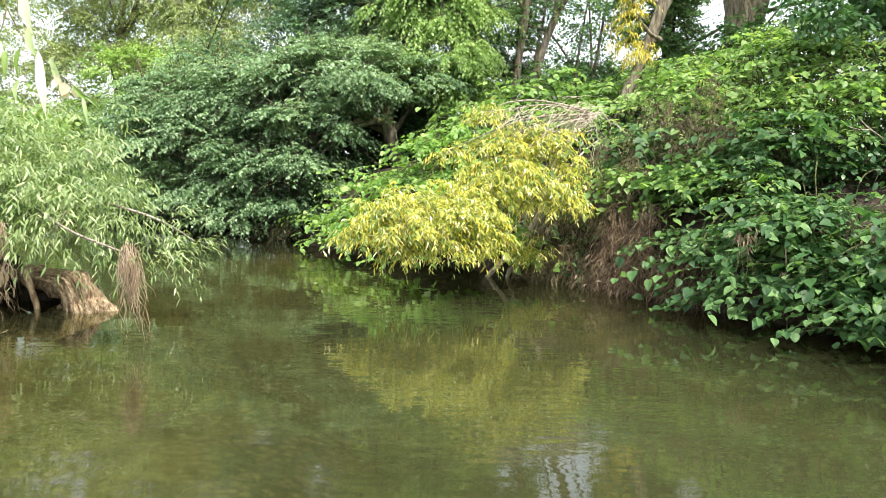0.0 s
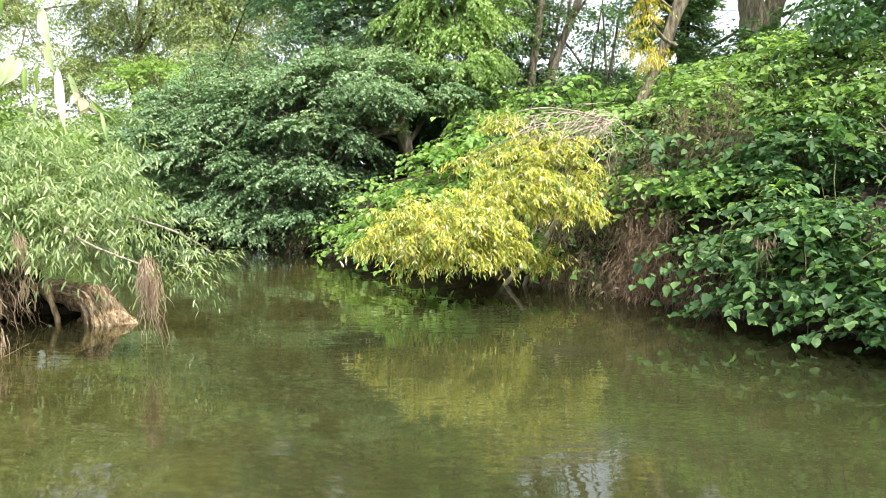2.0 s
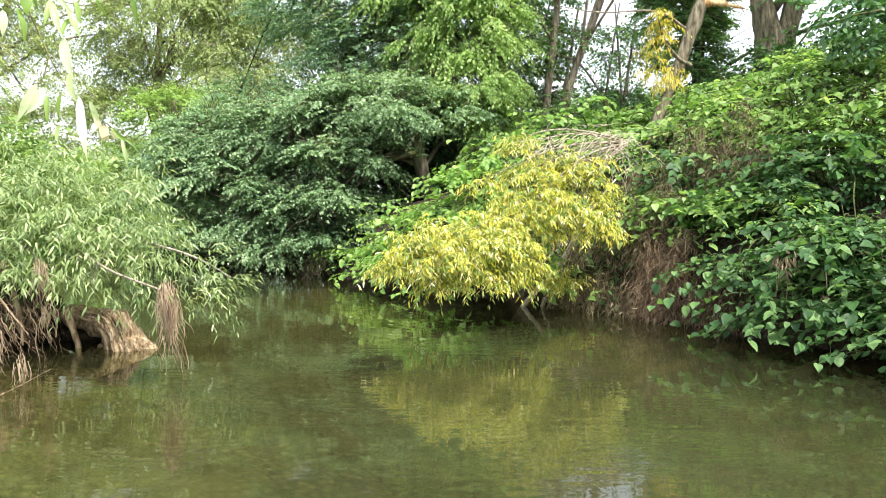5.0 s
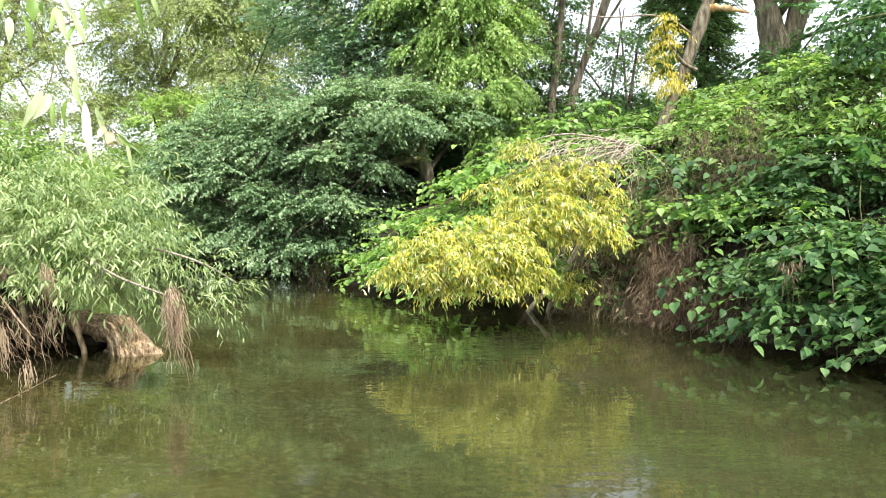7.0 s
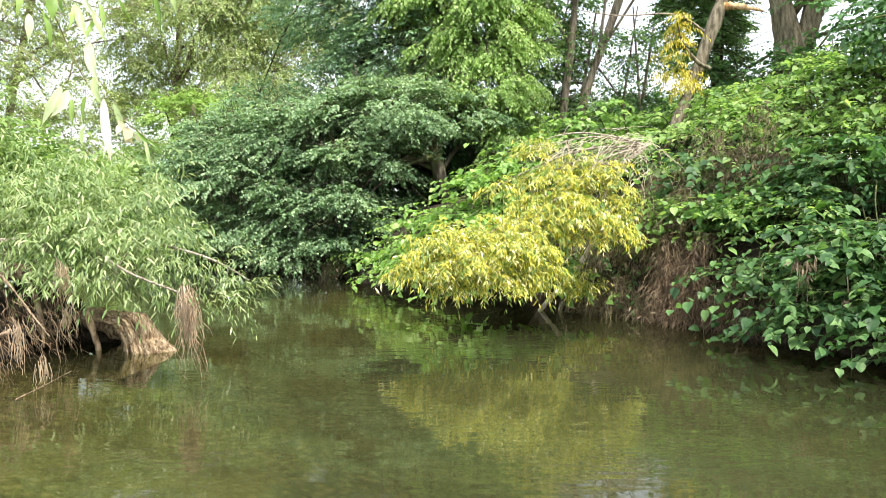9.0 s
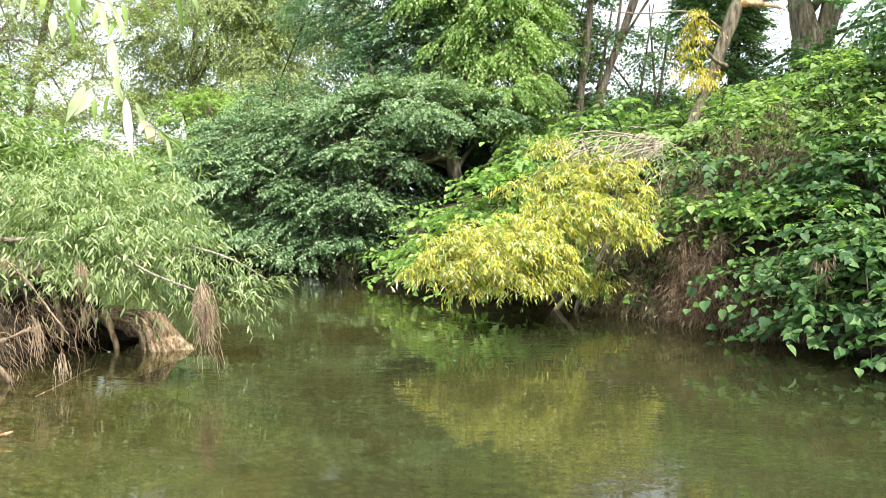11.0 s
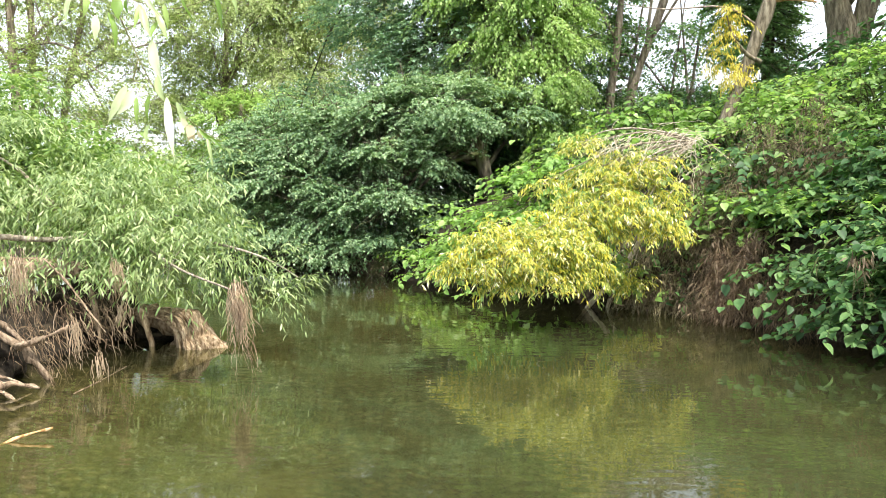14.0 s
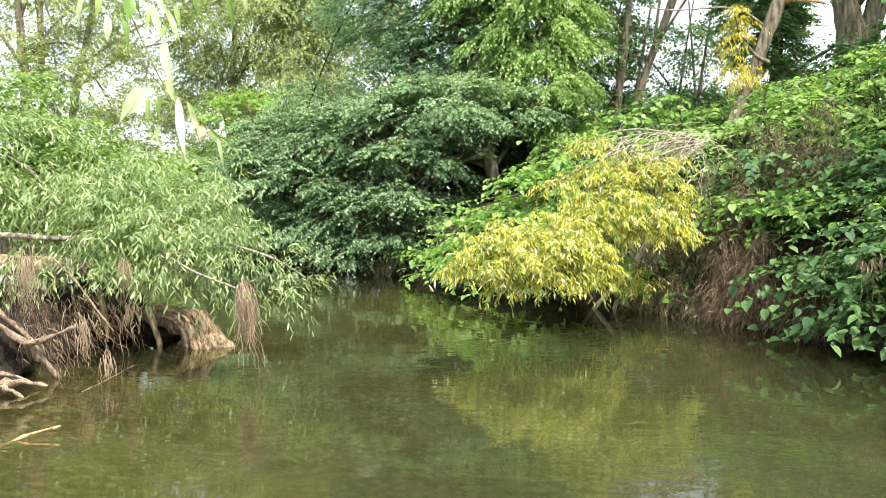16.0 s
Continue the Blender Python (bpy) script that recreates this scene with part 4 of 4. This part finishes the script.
part("limb", tube([(0.96, 10.36, 0.44), (0.91, 10.4, 0.27), (0.84, 10.6, 0.04), (0.80, 10.7, -0.2)], [0.03, 0.028, 0.026, 0.02], 7, 0.06), STRIPPED, fallen, smooth=True)
FB = [((-0.66, 8.85, 0.70), (0.28, 0.25, 0.13)), ((-0.28, 8.95, 0.85), (0.44, 0.35, 0.24)), ((0.18, 9.1, 0.83), (0.40, 0.32, 0.26)), ((0.0, 8.95, 0.60), (0.48, 0.25, 0.14)), ((0.42, 9.25, 0.68), (0.22, 0.2, 0.18)),
      ((0.70, 9.5, 1.30), (0.32, 0.25, 0.22)), ((1.10, 9.65, 1.10), (0.36, 0.25, 0.22)), ((1.2, 9.8, 1.45), (0.32, 0.2, 0.18)), ((0.62, 9.75, 1.66), (0.18, 0.15, 0.10)), ((0.50, 9.85, 1.95), (0.09, 0.1, 0.10)),
      ((0.06, 9.6, 1.55), (0.10, 0.1, 0.06)), ((1.05, 9.9, 0.44), (0.12, 0.1, 0.12)), ((1.0, 9.9, 1.78), (0.30, 0.15, 0.10)), ((0.45, 9.4, 1.14), (0.22, 0.2, 0.14))]
g, h = crown_leaves(FB, 400, 12, 9, 0.072, bough_size=0.13, ragged=0.36, twig=0.17, droop=0.5, hang=0.5, blade=SALLOW, lift=0.25, floor=0.2, low=-0.5)
part("crown", g, LEAF_YELLOW, fallen, "yellow and pale green narrow leaves", kind="stuff")
outer_sprays(h, fallen, LEAF_MESH[LEAF_YELLOW.name], BARK_TWIG, 0.085, 16)
FAN = np.array([1.81, 10.1, 2.0])
for c, r in FB:
    part("limb", limb_to(FAN if c[2] > 0.9 else (1.35, 10.2, 1.25), np.array(c) + [0, 0, r[2] * 0.3], 0.016, 0.005, 0.10), BARK_TWIG, fallen, smooth=True)
part("limb", tube([FAN, (1.5, 9.95, 2.10), (1.05, 9.85, 2.17), (0.66, 9.8, 2.12), (0.45, 9.75, 1.95)], [0.02, 0.014, 0.011, 0.008, 0.004], 6, 0.08), BARK_TWIG, fallen, smooth=True)
c = np.concatenate([x[0] for x in h])
sel = c[rng.permutation(len(c))[:80]]
part("twig", strands(sel, FAN - sel + rng.normal(0, 0.3, sel.shape), rng.uniform(0.2, 0.6, 80), 0.005, 0.1, 0.1, 6), BARK_TWIG, fallen, kind="stuff")
n = 100   # bare pale twigs hanging from the break and the arching limb
k = rng.random(n) ** 1.5
p = FAN + np.stack([-1.05 * k, -0.28 * k, 0.08 * np.sin(math.pi * k)], 1) + rng.normal(0, 1, (n, 3)) * [0.06, 0.08, 0.07]
w = np.stack([rng.normal(-0.5, 0.6, n), -rng.uniform(0.1, 0.6, n), -rng.uniform(-0.2, 1.0, n)], 1)
part("dead_twig", strands(p, w, rng.uniform(0.25, 0.75, n), rng.uniform(0.003, 0.006, n), 0.35, 0.2, 8), STRIPPED, fallen, "bare pale twigs", kind="stuff")


# ---------------------------------------------------------------- undercut bank with the willow and stump
willow = thing("willow_bush", on_ground(-5.2, 8.9), "bushy willow with narrow pale green leaves over the water", "shrub")
part("trunk", tube([on_ground(-5.2, 8.9), (-4.9, 8.7, 0.7), (-4.6, 8.55, 1.0), (-4.4, 8.5, 1.25)], [0.14, 0.11, 0.05, 0.008], 9, 0.07), BARK_GREY, willow, smooth=True)
part("limb", tube([(-4.3, 8.3, 1.1), (-3.7, 7.75, 0.95), (-3.17, 7.1, 0.82), (-2.48, 6.6, 0.69)], [0.018, 0.015, 0.012, 0.008], 7, 0.06), BARK_TWIG, willow, smooth=True)
part("limb", tube([(-3.4, 8.1, 1.05), (-2.66, 7.5, 0.95), (-2.35, 7.3, 0.86), (-2.12, 7.2, 0.74)], [0.014, 0.012, 0.008, 0.004], 6, 0.05), BARK_TWIG, willow, smooth=True)
part("limb", tube([(-5.6, 7.4, 1.15), (-5.19, 7.5, 1.13), (-4.6, 7.8, 1.05), (-4.3, 8.2, 1.2)], [0.035, 0.03, 0.024, 0.012], 7, 0.06), BARK_TWIG, willow, smooth=True)
WB = [((-4.25, 8.35, 1.2), (0.95, 0.7, 0.55)), ((-3.65, 8.25, 1.15), (0.38, 0.4, 0.32)), ((-5.3, 8.3, 1.45), (0.85, 0.7, 0.45)), ((-6.0, 8.8, 1.7), (0.9, 0.8, 0.7)), ((-4.2, 7.9, 0.85), (0.5, 0.35, 0.25)), ((-3.55, 7.85, 0.82), (0.3, 0.25, 0.16)), ((-3.2, 7.7, 0.98), (0.22, 0.2, 0.12)), ((-6.6, 7.6, 1.3), (0.9, 0.7, 0.7))]
g, h = crown_leaves(WB, 275, 14, 10, 0.105, bough_size=0.31, ragged=0.36, twig=0.38, droop=0.55, hang=0.5, blade=LANCE, lift=0.3, floor=0.34)
part("crown", g, LEAF_WILLOW, willow, kind="stuff")
outer_sprays(h, willow, LEAF_MESH[LEAF_WILLOW.name], BARK_TWIG, 0.105, 18)
for c, r in WB[:4]:
    part("limb", limb_to((-4.9, 8.7, 0.8), np.array(c) + [0, 0, r[2] * 0.4], 0.035, 0.008), BARK_TWIG, willow, smooth=True)
g, h = crown_leaves([((-2.45, 7.4, 0.92), (0.28, 0.15, 0.06)), ((-2.15, 7.2, 0.70), (0.10, 0.10, 0.14)), ((-2.3, 6.7, 0.66), (0.22, 0.1, 0.05))], 17, 6, 8, 0.075, bough_size=0.10, twig=0.24, droop=0.4, hang=0.4, blade=LANCE, floor=0.3)
part("outer_leaves", g, LEAF_WILLOW, willow, kind="stuff")

elder = thing("elder_bush", on_ground(-6.2, 10.0), "bright yellow-green leafy bush behind the willow", "shrub")
part("trunk", tube([on_ground(-6.2, 10.0), (-6.1, 10.0, 1.0), (-5.9, 9.9, 1.8)], [0.07, 0.05, 0.02], 7, 0.06), BARK_GREY, elder, smooth=True)
g, h = crown_leaves([((-5.7, 9.9, 1.7), (0.9, 0.6, 0.35)), ((-6.9, 9.9, 2.1), (0.8, 0.7, 0.7))], 150, 15, 10, 0.085, bough_size=0.36, twig=0.4, droop=0.35, blade=OVAL, floor=0.4)
part("crown", g, LEAF_ELDER, elder, kind="stuff")


def hollow_stump():
    """An undercut willow stump: an arched shell of worn wood, hollow beneath, that flares into a broad foot."""
    t = thing("tree_stump", (-3.4, 8.05, -0.1), "weathered pale hollow willow stump standing in the river", "stump")
    bm = bmesh.new()
    line = [(-4.20, 8.25, 0.29, 0.05), (-4.0, 8.18, 0.31, 0.06), (-3.80, 8.10, 0.31, 0.08), (-3.62, 8.03, 0.30, 0.11), (-3.49, 7.98, 0.25, 0.14), (-3.43, 7.95, 0.15, 0.145), (-3.39, 7.94, 0.05, 0.165),
            (-3.34, 7.93, -0.03, 0.21), (-3.29, 7.92, -0.16, 0.30)]
    rows, cols, grid = 60, 128, []
    s = np.linspace(0, len(line) - 1, rows)
    q = np.stack([np.interp(s, range(len(line)), [p[k] for p in line]) for k in range(4)], 1)
    for _ in range(3):
        q[1:-1] = (q[:-2] + 2 * q[1:-1] + q[2:]) / 4
    d = unit(np.gradient(q[:, :3], axis=0))
    for i in range(rows):
        a1 = Vector(d[i]).cross(Vector((0.28, 0.96, 0.0))).normalized()
        a2 = Vector(d[i]).cross(a1)
        ring = []
        for j in range(cols):
            a = 2 * math.pi * j / cols
            c5, s5 = math.cos(a), math.sin(a)
            ridge = 1 + 0.16 * noise.noise((c5 * 1.6, s5 * 1.6, s[i] * 0.5)) + 0.22 * noise.noise((c5 * 5, s5 * 5, s[i] * 0.25)) - 0.42 * abs(noise.noise((c5 * 7, s5 * 7, s[i] * 0.25))) + 0.16 * noise.noise((c5 * 19, s5 * 19, s[i] * 0.3)) + 0.05 * noise.noise((c5 * 20, s5 * 20, s[i] * 4))
            place = Vector(q[i, :3]) + (a1 * c5 + a2 * s5 * 1.25) * q[i, 3] * ridge
            rim = 0.345 + 0.03 * noise.noise((place.x * 6, place.y * 6, 0.0)) + 0.015 * noise.noise((place.x * 25, place.y * 25, 3.0))   # broken off level at the top
            place.z = min(place.z, rim)
            ring.append(bm.verts.new(place))
        grid.append(ring)
    for ra, rb in zip(grid, grid[1:]):
        for j in range(cols):
            bm.faces.new((ra[j], ra[(j + 1) % cols], rb[(j + 1) % cols], rb[j]))
    bm.faces.new(grid[0])
    bm.faces.new(grid[-1][::-1])
    for v in bm.verts:
        v.co -= t.location
    me = bpy.data.meshes.new("body")
    bm.to_mesh(me)
    bm.free()
    for f in me.polygons:
        f.use_smooth = True
    me.materials.append(STUMP_WOOD)
    body = new("body", me)
    body.parent = t
    part("root", tube([(-3.97, 7.98, 0.36), (-3.90, 7.93, 0.2), (-3.83, 7.9, 0.06), (-3.80, 7.9, -0.15)], [0.036, 0.034, 0.03, 0.02], 7, 0.08), STUMP_WOOD, t, smooth=True)
    part("root", tube([(-3.22, 7.9, 0.06), (-3.1, 7.86, 0.01), (-2.98, 7.84, -0.06)], [0.06, 0.045, 0.02], 7, 0.08), STUMP_WOOD, t, smooth=True)
    part("root", tube([(-3.5, 8.05, 0.14), (-3.62, 8.03, 0.05), (-3.68, 8.0, -0.1)], [0.05, 0.045, 0.05], 7, 0.1), STUMP_WOOD, t, smooth=True)
    part("root", tube([(-4.2, 8.42, 0.28), (-3.9, 8.33, 0.2), (-3.6, 8.22, 0.12), (-3.5, 8.15, -0.1)], [0.10, 0.12, 0.13, 0.10], 12, 0.14), STUMP_WOOD, t, smooth=True)
    return t


hollow_stump()
log = thing("log", (-5.5, 8.5, 0.5), "grey weathered log lying under the willow", "log")
part("stem", tube([(-5.9, 7.45, 0.86), (-5.2, 7.55, 0.84), (-4.7, 7.65, 0.80), (-4.22, 7.75, 0.76)], [0.10, 0.10, 0.095, 0.085], 12, 0.06), DRIFT, log, smooth=True)


def earth_clod(centre, radii, label):
    """An undercut lump of bank earth, its shade put into a near-black colour."""
    t = thing("earth_bank", (centre[0], centre[1], -0.2), label, "earth bank", "undercut earth under the willow")
    bm = bmesh.new()
    bmesh.ops.create_icosphere(bm, subdivisions=5, radius=1.0)
    for v in bm.verts:
        k = 1 + 0.22 * noise.noise(v.co * 2.1 + Vector(centre)) + 0.10 * noise.noise(v.co * 6.3 + Vector(centre)) + 0.05 * noise.noise(v.co * 15)
        v.co = Vector((v.co.x * radii[0] * k, v.co.y * radii[1] * k, v.co.z * radii[2] * k + centre[2] + 0.2))
    me = bpy.data.meshes.new("clod")
    bm.to_mesh(me)
    bm.free()
    for f in me.polygons:
        f.use_smooth = True
    me.materials.append(EARTH_SHADE)
    ob = new("clod", me)
    ob.parent = t
    return t


earth_clod((-4.85, 8.45, 0.18), (0.62, 0.45, 0.42), "undercut earth bank, colour darkened for shade behind the stump")
earth_clod((-5.0, 7.45, 0.10), (0.55, 0.55, 0.36), "undercut earth bank, colour darkened for shade behind hanging roots")
earth_clod((-4.75, 6.5, 0.15), (0.42, 0.5, 0.34), "undercut earth bank, colour darkened for shade behind hanging roots")
# added behind the arch to darken the hollow of the stump
earth_clod((-4.0, 8.6, -0.06), (0.5, 0.3, 0.22), "undercut earth bank, colour darkened for shade behind the stump")


def root_tuft(place, width, length, count, label, material=ROOT_PALE, pinch=0.4, thick=1.0):
    """Fine washed roots that hang in a tuft."""
    t = thing("hanging_roots", place, label, "roots", "roots hanging from the bank")
    p = np.array(place) + rng.normal(0, 1, (count, 3)) * [width * 0.4, width * 0.25, 0.05]
    w = (np.array(place) - p) * [-pinch, -pinch, 0] / max(width, 0.01) + rng.normal(0, 0.06, (count, 3)) + [0.10, 0, -1]
    k = max(4, count // 7)
    part("root_clump", strands(p[k:], w[k:], length * rng.uniform(0.2, 0.55, count - k), thick * rng.uniform(0.0014, 0.003, count - k), 0.1, 0.20, 8), material, t, kind="stuff")
    part("trailing_root", strands(p[:k], w[:k], length * rng.uniform(0.6, 1.1, k), thick * rng.uniform(0.0014, 0.0028, k), 0.1, 0.22, 11), material, t, "long single roots", kind="stuff")
    return t


for place, w, ln, n, label, mat in (
        ((-2.46, 6.6, 0.68), 0.075, 0.55, 260, "pale tuft of dry roots hanging from a willow branch", ROOT_PALE),
        ((-3.95, 7.5, 0.72), 0.22, 0.5, 70, "brown matted roots hanging under the willow", ROOT),
        ((-3.85, 7.35, 0.45), 0.12, 0.45, 30, "thin pale roots trailing down to the water", ROOT_PALE),
        ((-4.3, 6.35, 0.85), 0.22, 0.55, 50, "thick tuft of brown hanging roots", ROOT),
        ((-3.7, 6.3, 0.48), 0.1, 0.42, 40, "pale roots trailing from the driftwood branch", ROOT_PALE),
        ((-3.45, 6.2, 0.2), 0.09, 0.22, 30, "pale root tuft touching the water", ROOT_PALE),
        ((-4.4, 7.3, 0.5), 0.3, 0.4, 36, "brown matted roots hanging under the willow", ROOT),
        ((-4.17, 6.3, 0.96), 0.09, 0.5, 90, "dense tuft of dry tan roots hanging from the bank", ROOT_PALE),
        ((-3.80, 7.2, 0.86), 0.07, 0.5, 60, "dense tuft of dry tan roots hanging under the willow", ROOT_PALE),
        ((-4.6, 6.9, 0.6), 0.35, 0.5, 40, "thick tuft of brown hanging roots", ROOT)):
    root_tuft(place, w, ln, n, label, mat, 0.4 if mat is ROOT else 0.05, thick=1.3 if "dense" in label else 1.8 if mat is ROOT_PALE else 1.0)

def driftwood(pts, rad, label):
    """A worn branch or root, along a line of points."""
    t = thing("driftwood", pts[0], label, "driftwood", "driftwood at the waterline")
    part("stem", tube(pts, rad, 12, 0.28), TORN_WOOD if "reddish" in label else DRIFT, t, smooth=True)


for row in (
        ([(-4.7, 6.3, 0.62), (-4.34, 6.25, 0.42), (-4.1, 6.35, 0.2), (-3.95, 6.4, -0.05)], [0.030, 0.033, 0.026, 0.016], "thick pale root running down into the water"),
        ([(-4.5, 6.4, 0.55), (-4.2, 6.42, 0.3), (-4.02, 6.45, -0.04)], [0.026, 0.026, 0.015], "thick pale root running down into the water"),
        ([(-4.2, 6.3, 0.28), (-3.95, 6.28, 0.36), (-3.73, 6.25, 0.45)], [0.024, 0.02, 0.015], "pale forked driftwood branch"),
        ([(-4.3, 6.9, 0.95), (-4.1, 6.9, 0.75), (-3.85, 6.8, 0.5), (-3.6, 6.6, 0.35)], [0.008, 0.007, 0.006, 0.005], "thin bare branch above the roots"),
        ([(-4.35, 7.6, 0.75), (-4.2, 7.55, 0.5), (-4.15, 7.5, 0.1)], [0.022, 0.02, 0.016], "bare brown branch under the willow")):
    driftwood(*row)
for row in (
        ([(-4.35, 5.72, 0.03), (-4.12, 5.78, 0.05), (-3.98, 5.86, 0.10), (-3.78, 5.92, 0.04)], [0.030, 0.034, 0.024, 0.010], "gnarled tan driftwood lying on the waterline"),
        ([(-4.08, 5.80, 0.05), (-3.94, 5.76, 0.03), (-3.82, 5.72, -0.03)], [0.018, 0.015, 0.008], "gnarled tan driftwood lying on the waterline"),
        ([(-4.4, 5.95, 0.10), (-4.15, 6.02, 0.12), (-3.9, 6.0, 0.02)], [0.014, 0.012, 0.006], "thin driftwood stick at the water's edge"),
        ([(-3.32, 4.62, -0.04), (-3.15, 4.72, 0.03), (-3.0, 4.8, 0.06)], [0.009, 0.009, 0.006], "reddish stick poking out of the shallows"),
        ([(-3.55, 5.9, -0.02), (-3.4, 6.0, 0.05), (-3.2, 6.15, 0.16)], [0.004, 0.0035, 0.002], "thin twig poking out of the shallows")):
    driftwood(*row)


# ---------------------------------------------------------------- branch hanging close to the camera
near = thing("willow_branch", (-0.95, 1.5, 2.05), "willow twig with large pale sunlit leaves hanging close by", "branch")
RIGHT, MIDDLE = np.array([0.993, 0.117, 0.0]), np.array([-0.77, 1.6, 1.67])


def near_point(a, b, c=0.0):
    """Centimetres aside, up and away from the middle of the hanging twig."""
    return MIDDLE + RIGHT * a * 0.01 + np.array([0, 0, b * 0.01]) + np.array([-0.117, 0.993, 0]) * c * 0.01


part("limb", tube([on_ground(-3.6, 0.6), (-3.0, 1.0, 2.0), (-1.8, 1.45, 2.5), (-0.95, 1.5, 2.05)], [0.05, 0.04, 0.02, 0.006], 7, 0.04), BARK_TWIG, near, smooth=True)
twigs = []
for line in ([(-18, 38, -10), (-9, 18), (-3.9, 4.7), (-0.2, -2.5), (3.0, -4.8), (6.8, -8.7), (12.0, -11.8)], [(-9, 18), (-3.8, 15.7), (3.7, 13.7), (11.6, 16.5)], [(-3.9, 4.7), (-5, 0.4), (-6.4, -0.6)]):
    twigs.append(part("twig", tube([near_point(*q) for q in line], np.linspace(0.0016, 0.0007, len(line)), 6), TWIG_GREEN, near))
def near_leaf(a, b, c, e, w, pale, twig):
    """A narrow folded leaf that arches from one point to another, of a width in centimetres."""
    p, q = near_point(a, b), near_point(c, e, rng.uniform(-2.0, 1.0))
    ln = np.linalg.norm(q - p)
    x = unit(q - p)
    turn = rng.uniform(-0.7, 0.7)
    y0 = unit(np.cross([0.0, -1.0, 0.2], x))
    z0 = np.cross(x, y0)
    bow, fold, arch = rng.normal(0, 0.10), rng.uniform(0.15, 0.5), rng.uniform(0.02, 0.12)
    rows_, cols_ = 13, (-1.0, -0.5, 0.0, 0.5, 1.0)
    v = []
    for i in range(rows_):
        s = i / (rows_ - 1)
        half = 0.0042 * w * (math.sin(math.pi * min(s * 1.06, 1.0) ** 0.72) ** 0.9 if 0 < s < 1 else 0.03) * (1 + 0.05 * math.sin(17 * s + turn))
        k = turn + 0.6 * (s - 0.5)
        y, z = y0 * math.cos(k) + z0 * math.sin(k), z0 * math.cos(k) - y0 * math.sin(k)
        mid = p + x * ln * s + y0 * ln * bow * 4 * (s - s * s) + z0 * ln * arch * 4 * (s - s * s)
        v += [mid + y * half * u + z * half * fold * abs(u) for u in cols_]
    f = [(i * 5 + j, i * 5 + j + 1, i * 5 + j + 6, i * 5 + j + 5) for i in range(rows_ - 1) for j in range(4)]
    part("leaf", (np.array(v), [np.array(f)]), LEAF_NEAR if pale else LEAF_NEAR_GREEN, twig, smooth=True)


for row in ((-7.5, 16.8, -7.2, 11.9, 2.7, 0), (-9.4, 13.9, -8.6, 6.2, 1.3, 0), (-11.9, 13.3, -12.4, 8.0, 1.9, 1), (-2.9, 14.9, -0.3, 7.8, 1.8, 1), (-0.1, 14.2, 2.6, 7.4, 1.6, 1), (11.6, 16.9, 12.7, 9.2, 1.3, 0),
            (4.9, 17.2, 8.3, 10.8, 0.8, 0), (-3.1, 15.3, -4.0, 9.7, 1.4, 0), (-5.7, 16.3, -5.0, 13.0, 1.5, 0), (1.5, 15.1, 2.2, 10.1, 1.3, 0), (-16.2, 17.5, -17.6, 11.0, 1.5, 1), (0.3, 11.8, -0.7, 8.0, 1.1, 0),
            (-13.5, 18, -14.6, 12.4, 1.6, 0), (-2, 17, 1.5, 12.2, 1.4, 1), (14, 18, 15.6, 12.8, 1.1, 1)):
    near_leaf(*row, twigs[1])
for row in ((-1.0, 8.3, 0.6, -0.3, 2.4, 1), (-0.2, 1.5, 1.7, -4.4, 1.6, 1), (-1.8, -2.3, -2.4, -8.5, 1.8, 0), (-2.3, -8.1, -2.6, -12.3, 1.0, 1), (1.4, -2.8, 2.8, -15.5, 2.1, 1), (3.3, -3.7, 5.1, -11.7, 1.4, 1),
            (7.4, -8.9, 12.8, -11.6, 1.1, 0), (9.0, -10.9, 10.2, -17.2, 0.9, 1), (9.1, -10.7, 12.7, -14.3, 0.6, 0)):
    near_leaf(*row, twigs[0])
for row in ((-6.3, -0.4, -10.7, -8.1, 2.1, 1), (-5.1, -1.1, -8.7, -6.4, 2.4, 1), (-4.5, -2.7, -4.7, -8.5, 1.2, 0)):
    near_leaf(*row, twigs[2])
for k in range(6):
    curl = leaves(near_point(4.2 + 0.5 * k, -7 - 0.5 * k, 0.3 * k)[None], rng.normal(0, 0.4, (1, 3)) + [0.1, 0, -1], rng.normal(0, 0.6, (1, 3)) + [0, -1, 0], rng.uniform(0.02, 0.045, 1), LONG)
    part("withered_leaf", curl, LEAF_BEIGE, twigs[0], "curled withered leaf")


# ---------------------------------------------------------------- distance
woods = thing("far_woods", (0, 40, 0), "belt of distant green trees behind the river", "woods", kind="stuff")
blobs = []
for a in np.linspace(-75, 75, 30):
    r = rng.uniform(36, 46)
    hgt = rng.uniform(1.1, 2.1) if a < -8 else rng.uniform(1.7, 2.5)
    x, y = r * math.sin(radians(a)), r * math.cos(radians(a))
    blobs.append(((x, y, 1.3 + hgt * 0.4), (3.2, 2.5, hgt)))
g, h = crown_leaves(blobs, 420, 12, 9, 0.26, bough_size=1.2, twig=1.0)
part("crowns", g, LEAF_OLIVE, woods, kind="stuff")
# added to cover a bright sky hole with dark leaf colour
tree("added dark shrub closing a sky hole behind the layered tree", [on_ground(-1.5, 17.9), (-1.5, 17.8, 1.2), (-1.6, 17.7, 2.2)], [0.06, 0.05, 0.02],
     [((-1.7, 17.6, 2.0), (1.0, 0.35, 0.6)), ((-0.5, 17.7, 2.1), (0.6, 0.35, 0.5))], LEAF_DARK_SHADE, BARK_DARK, 110, 20, 11, 0.08, 3, category="shrub", name="shrub", bough_size=0.3)
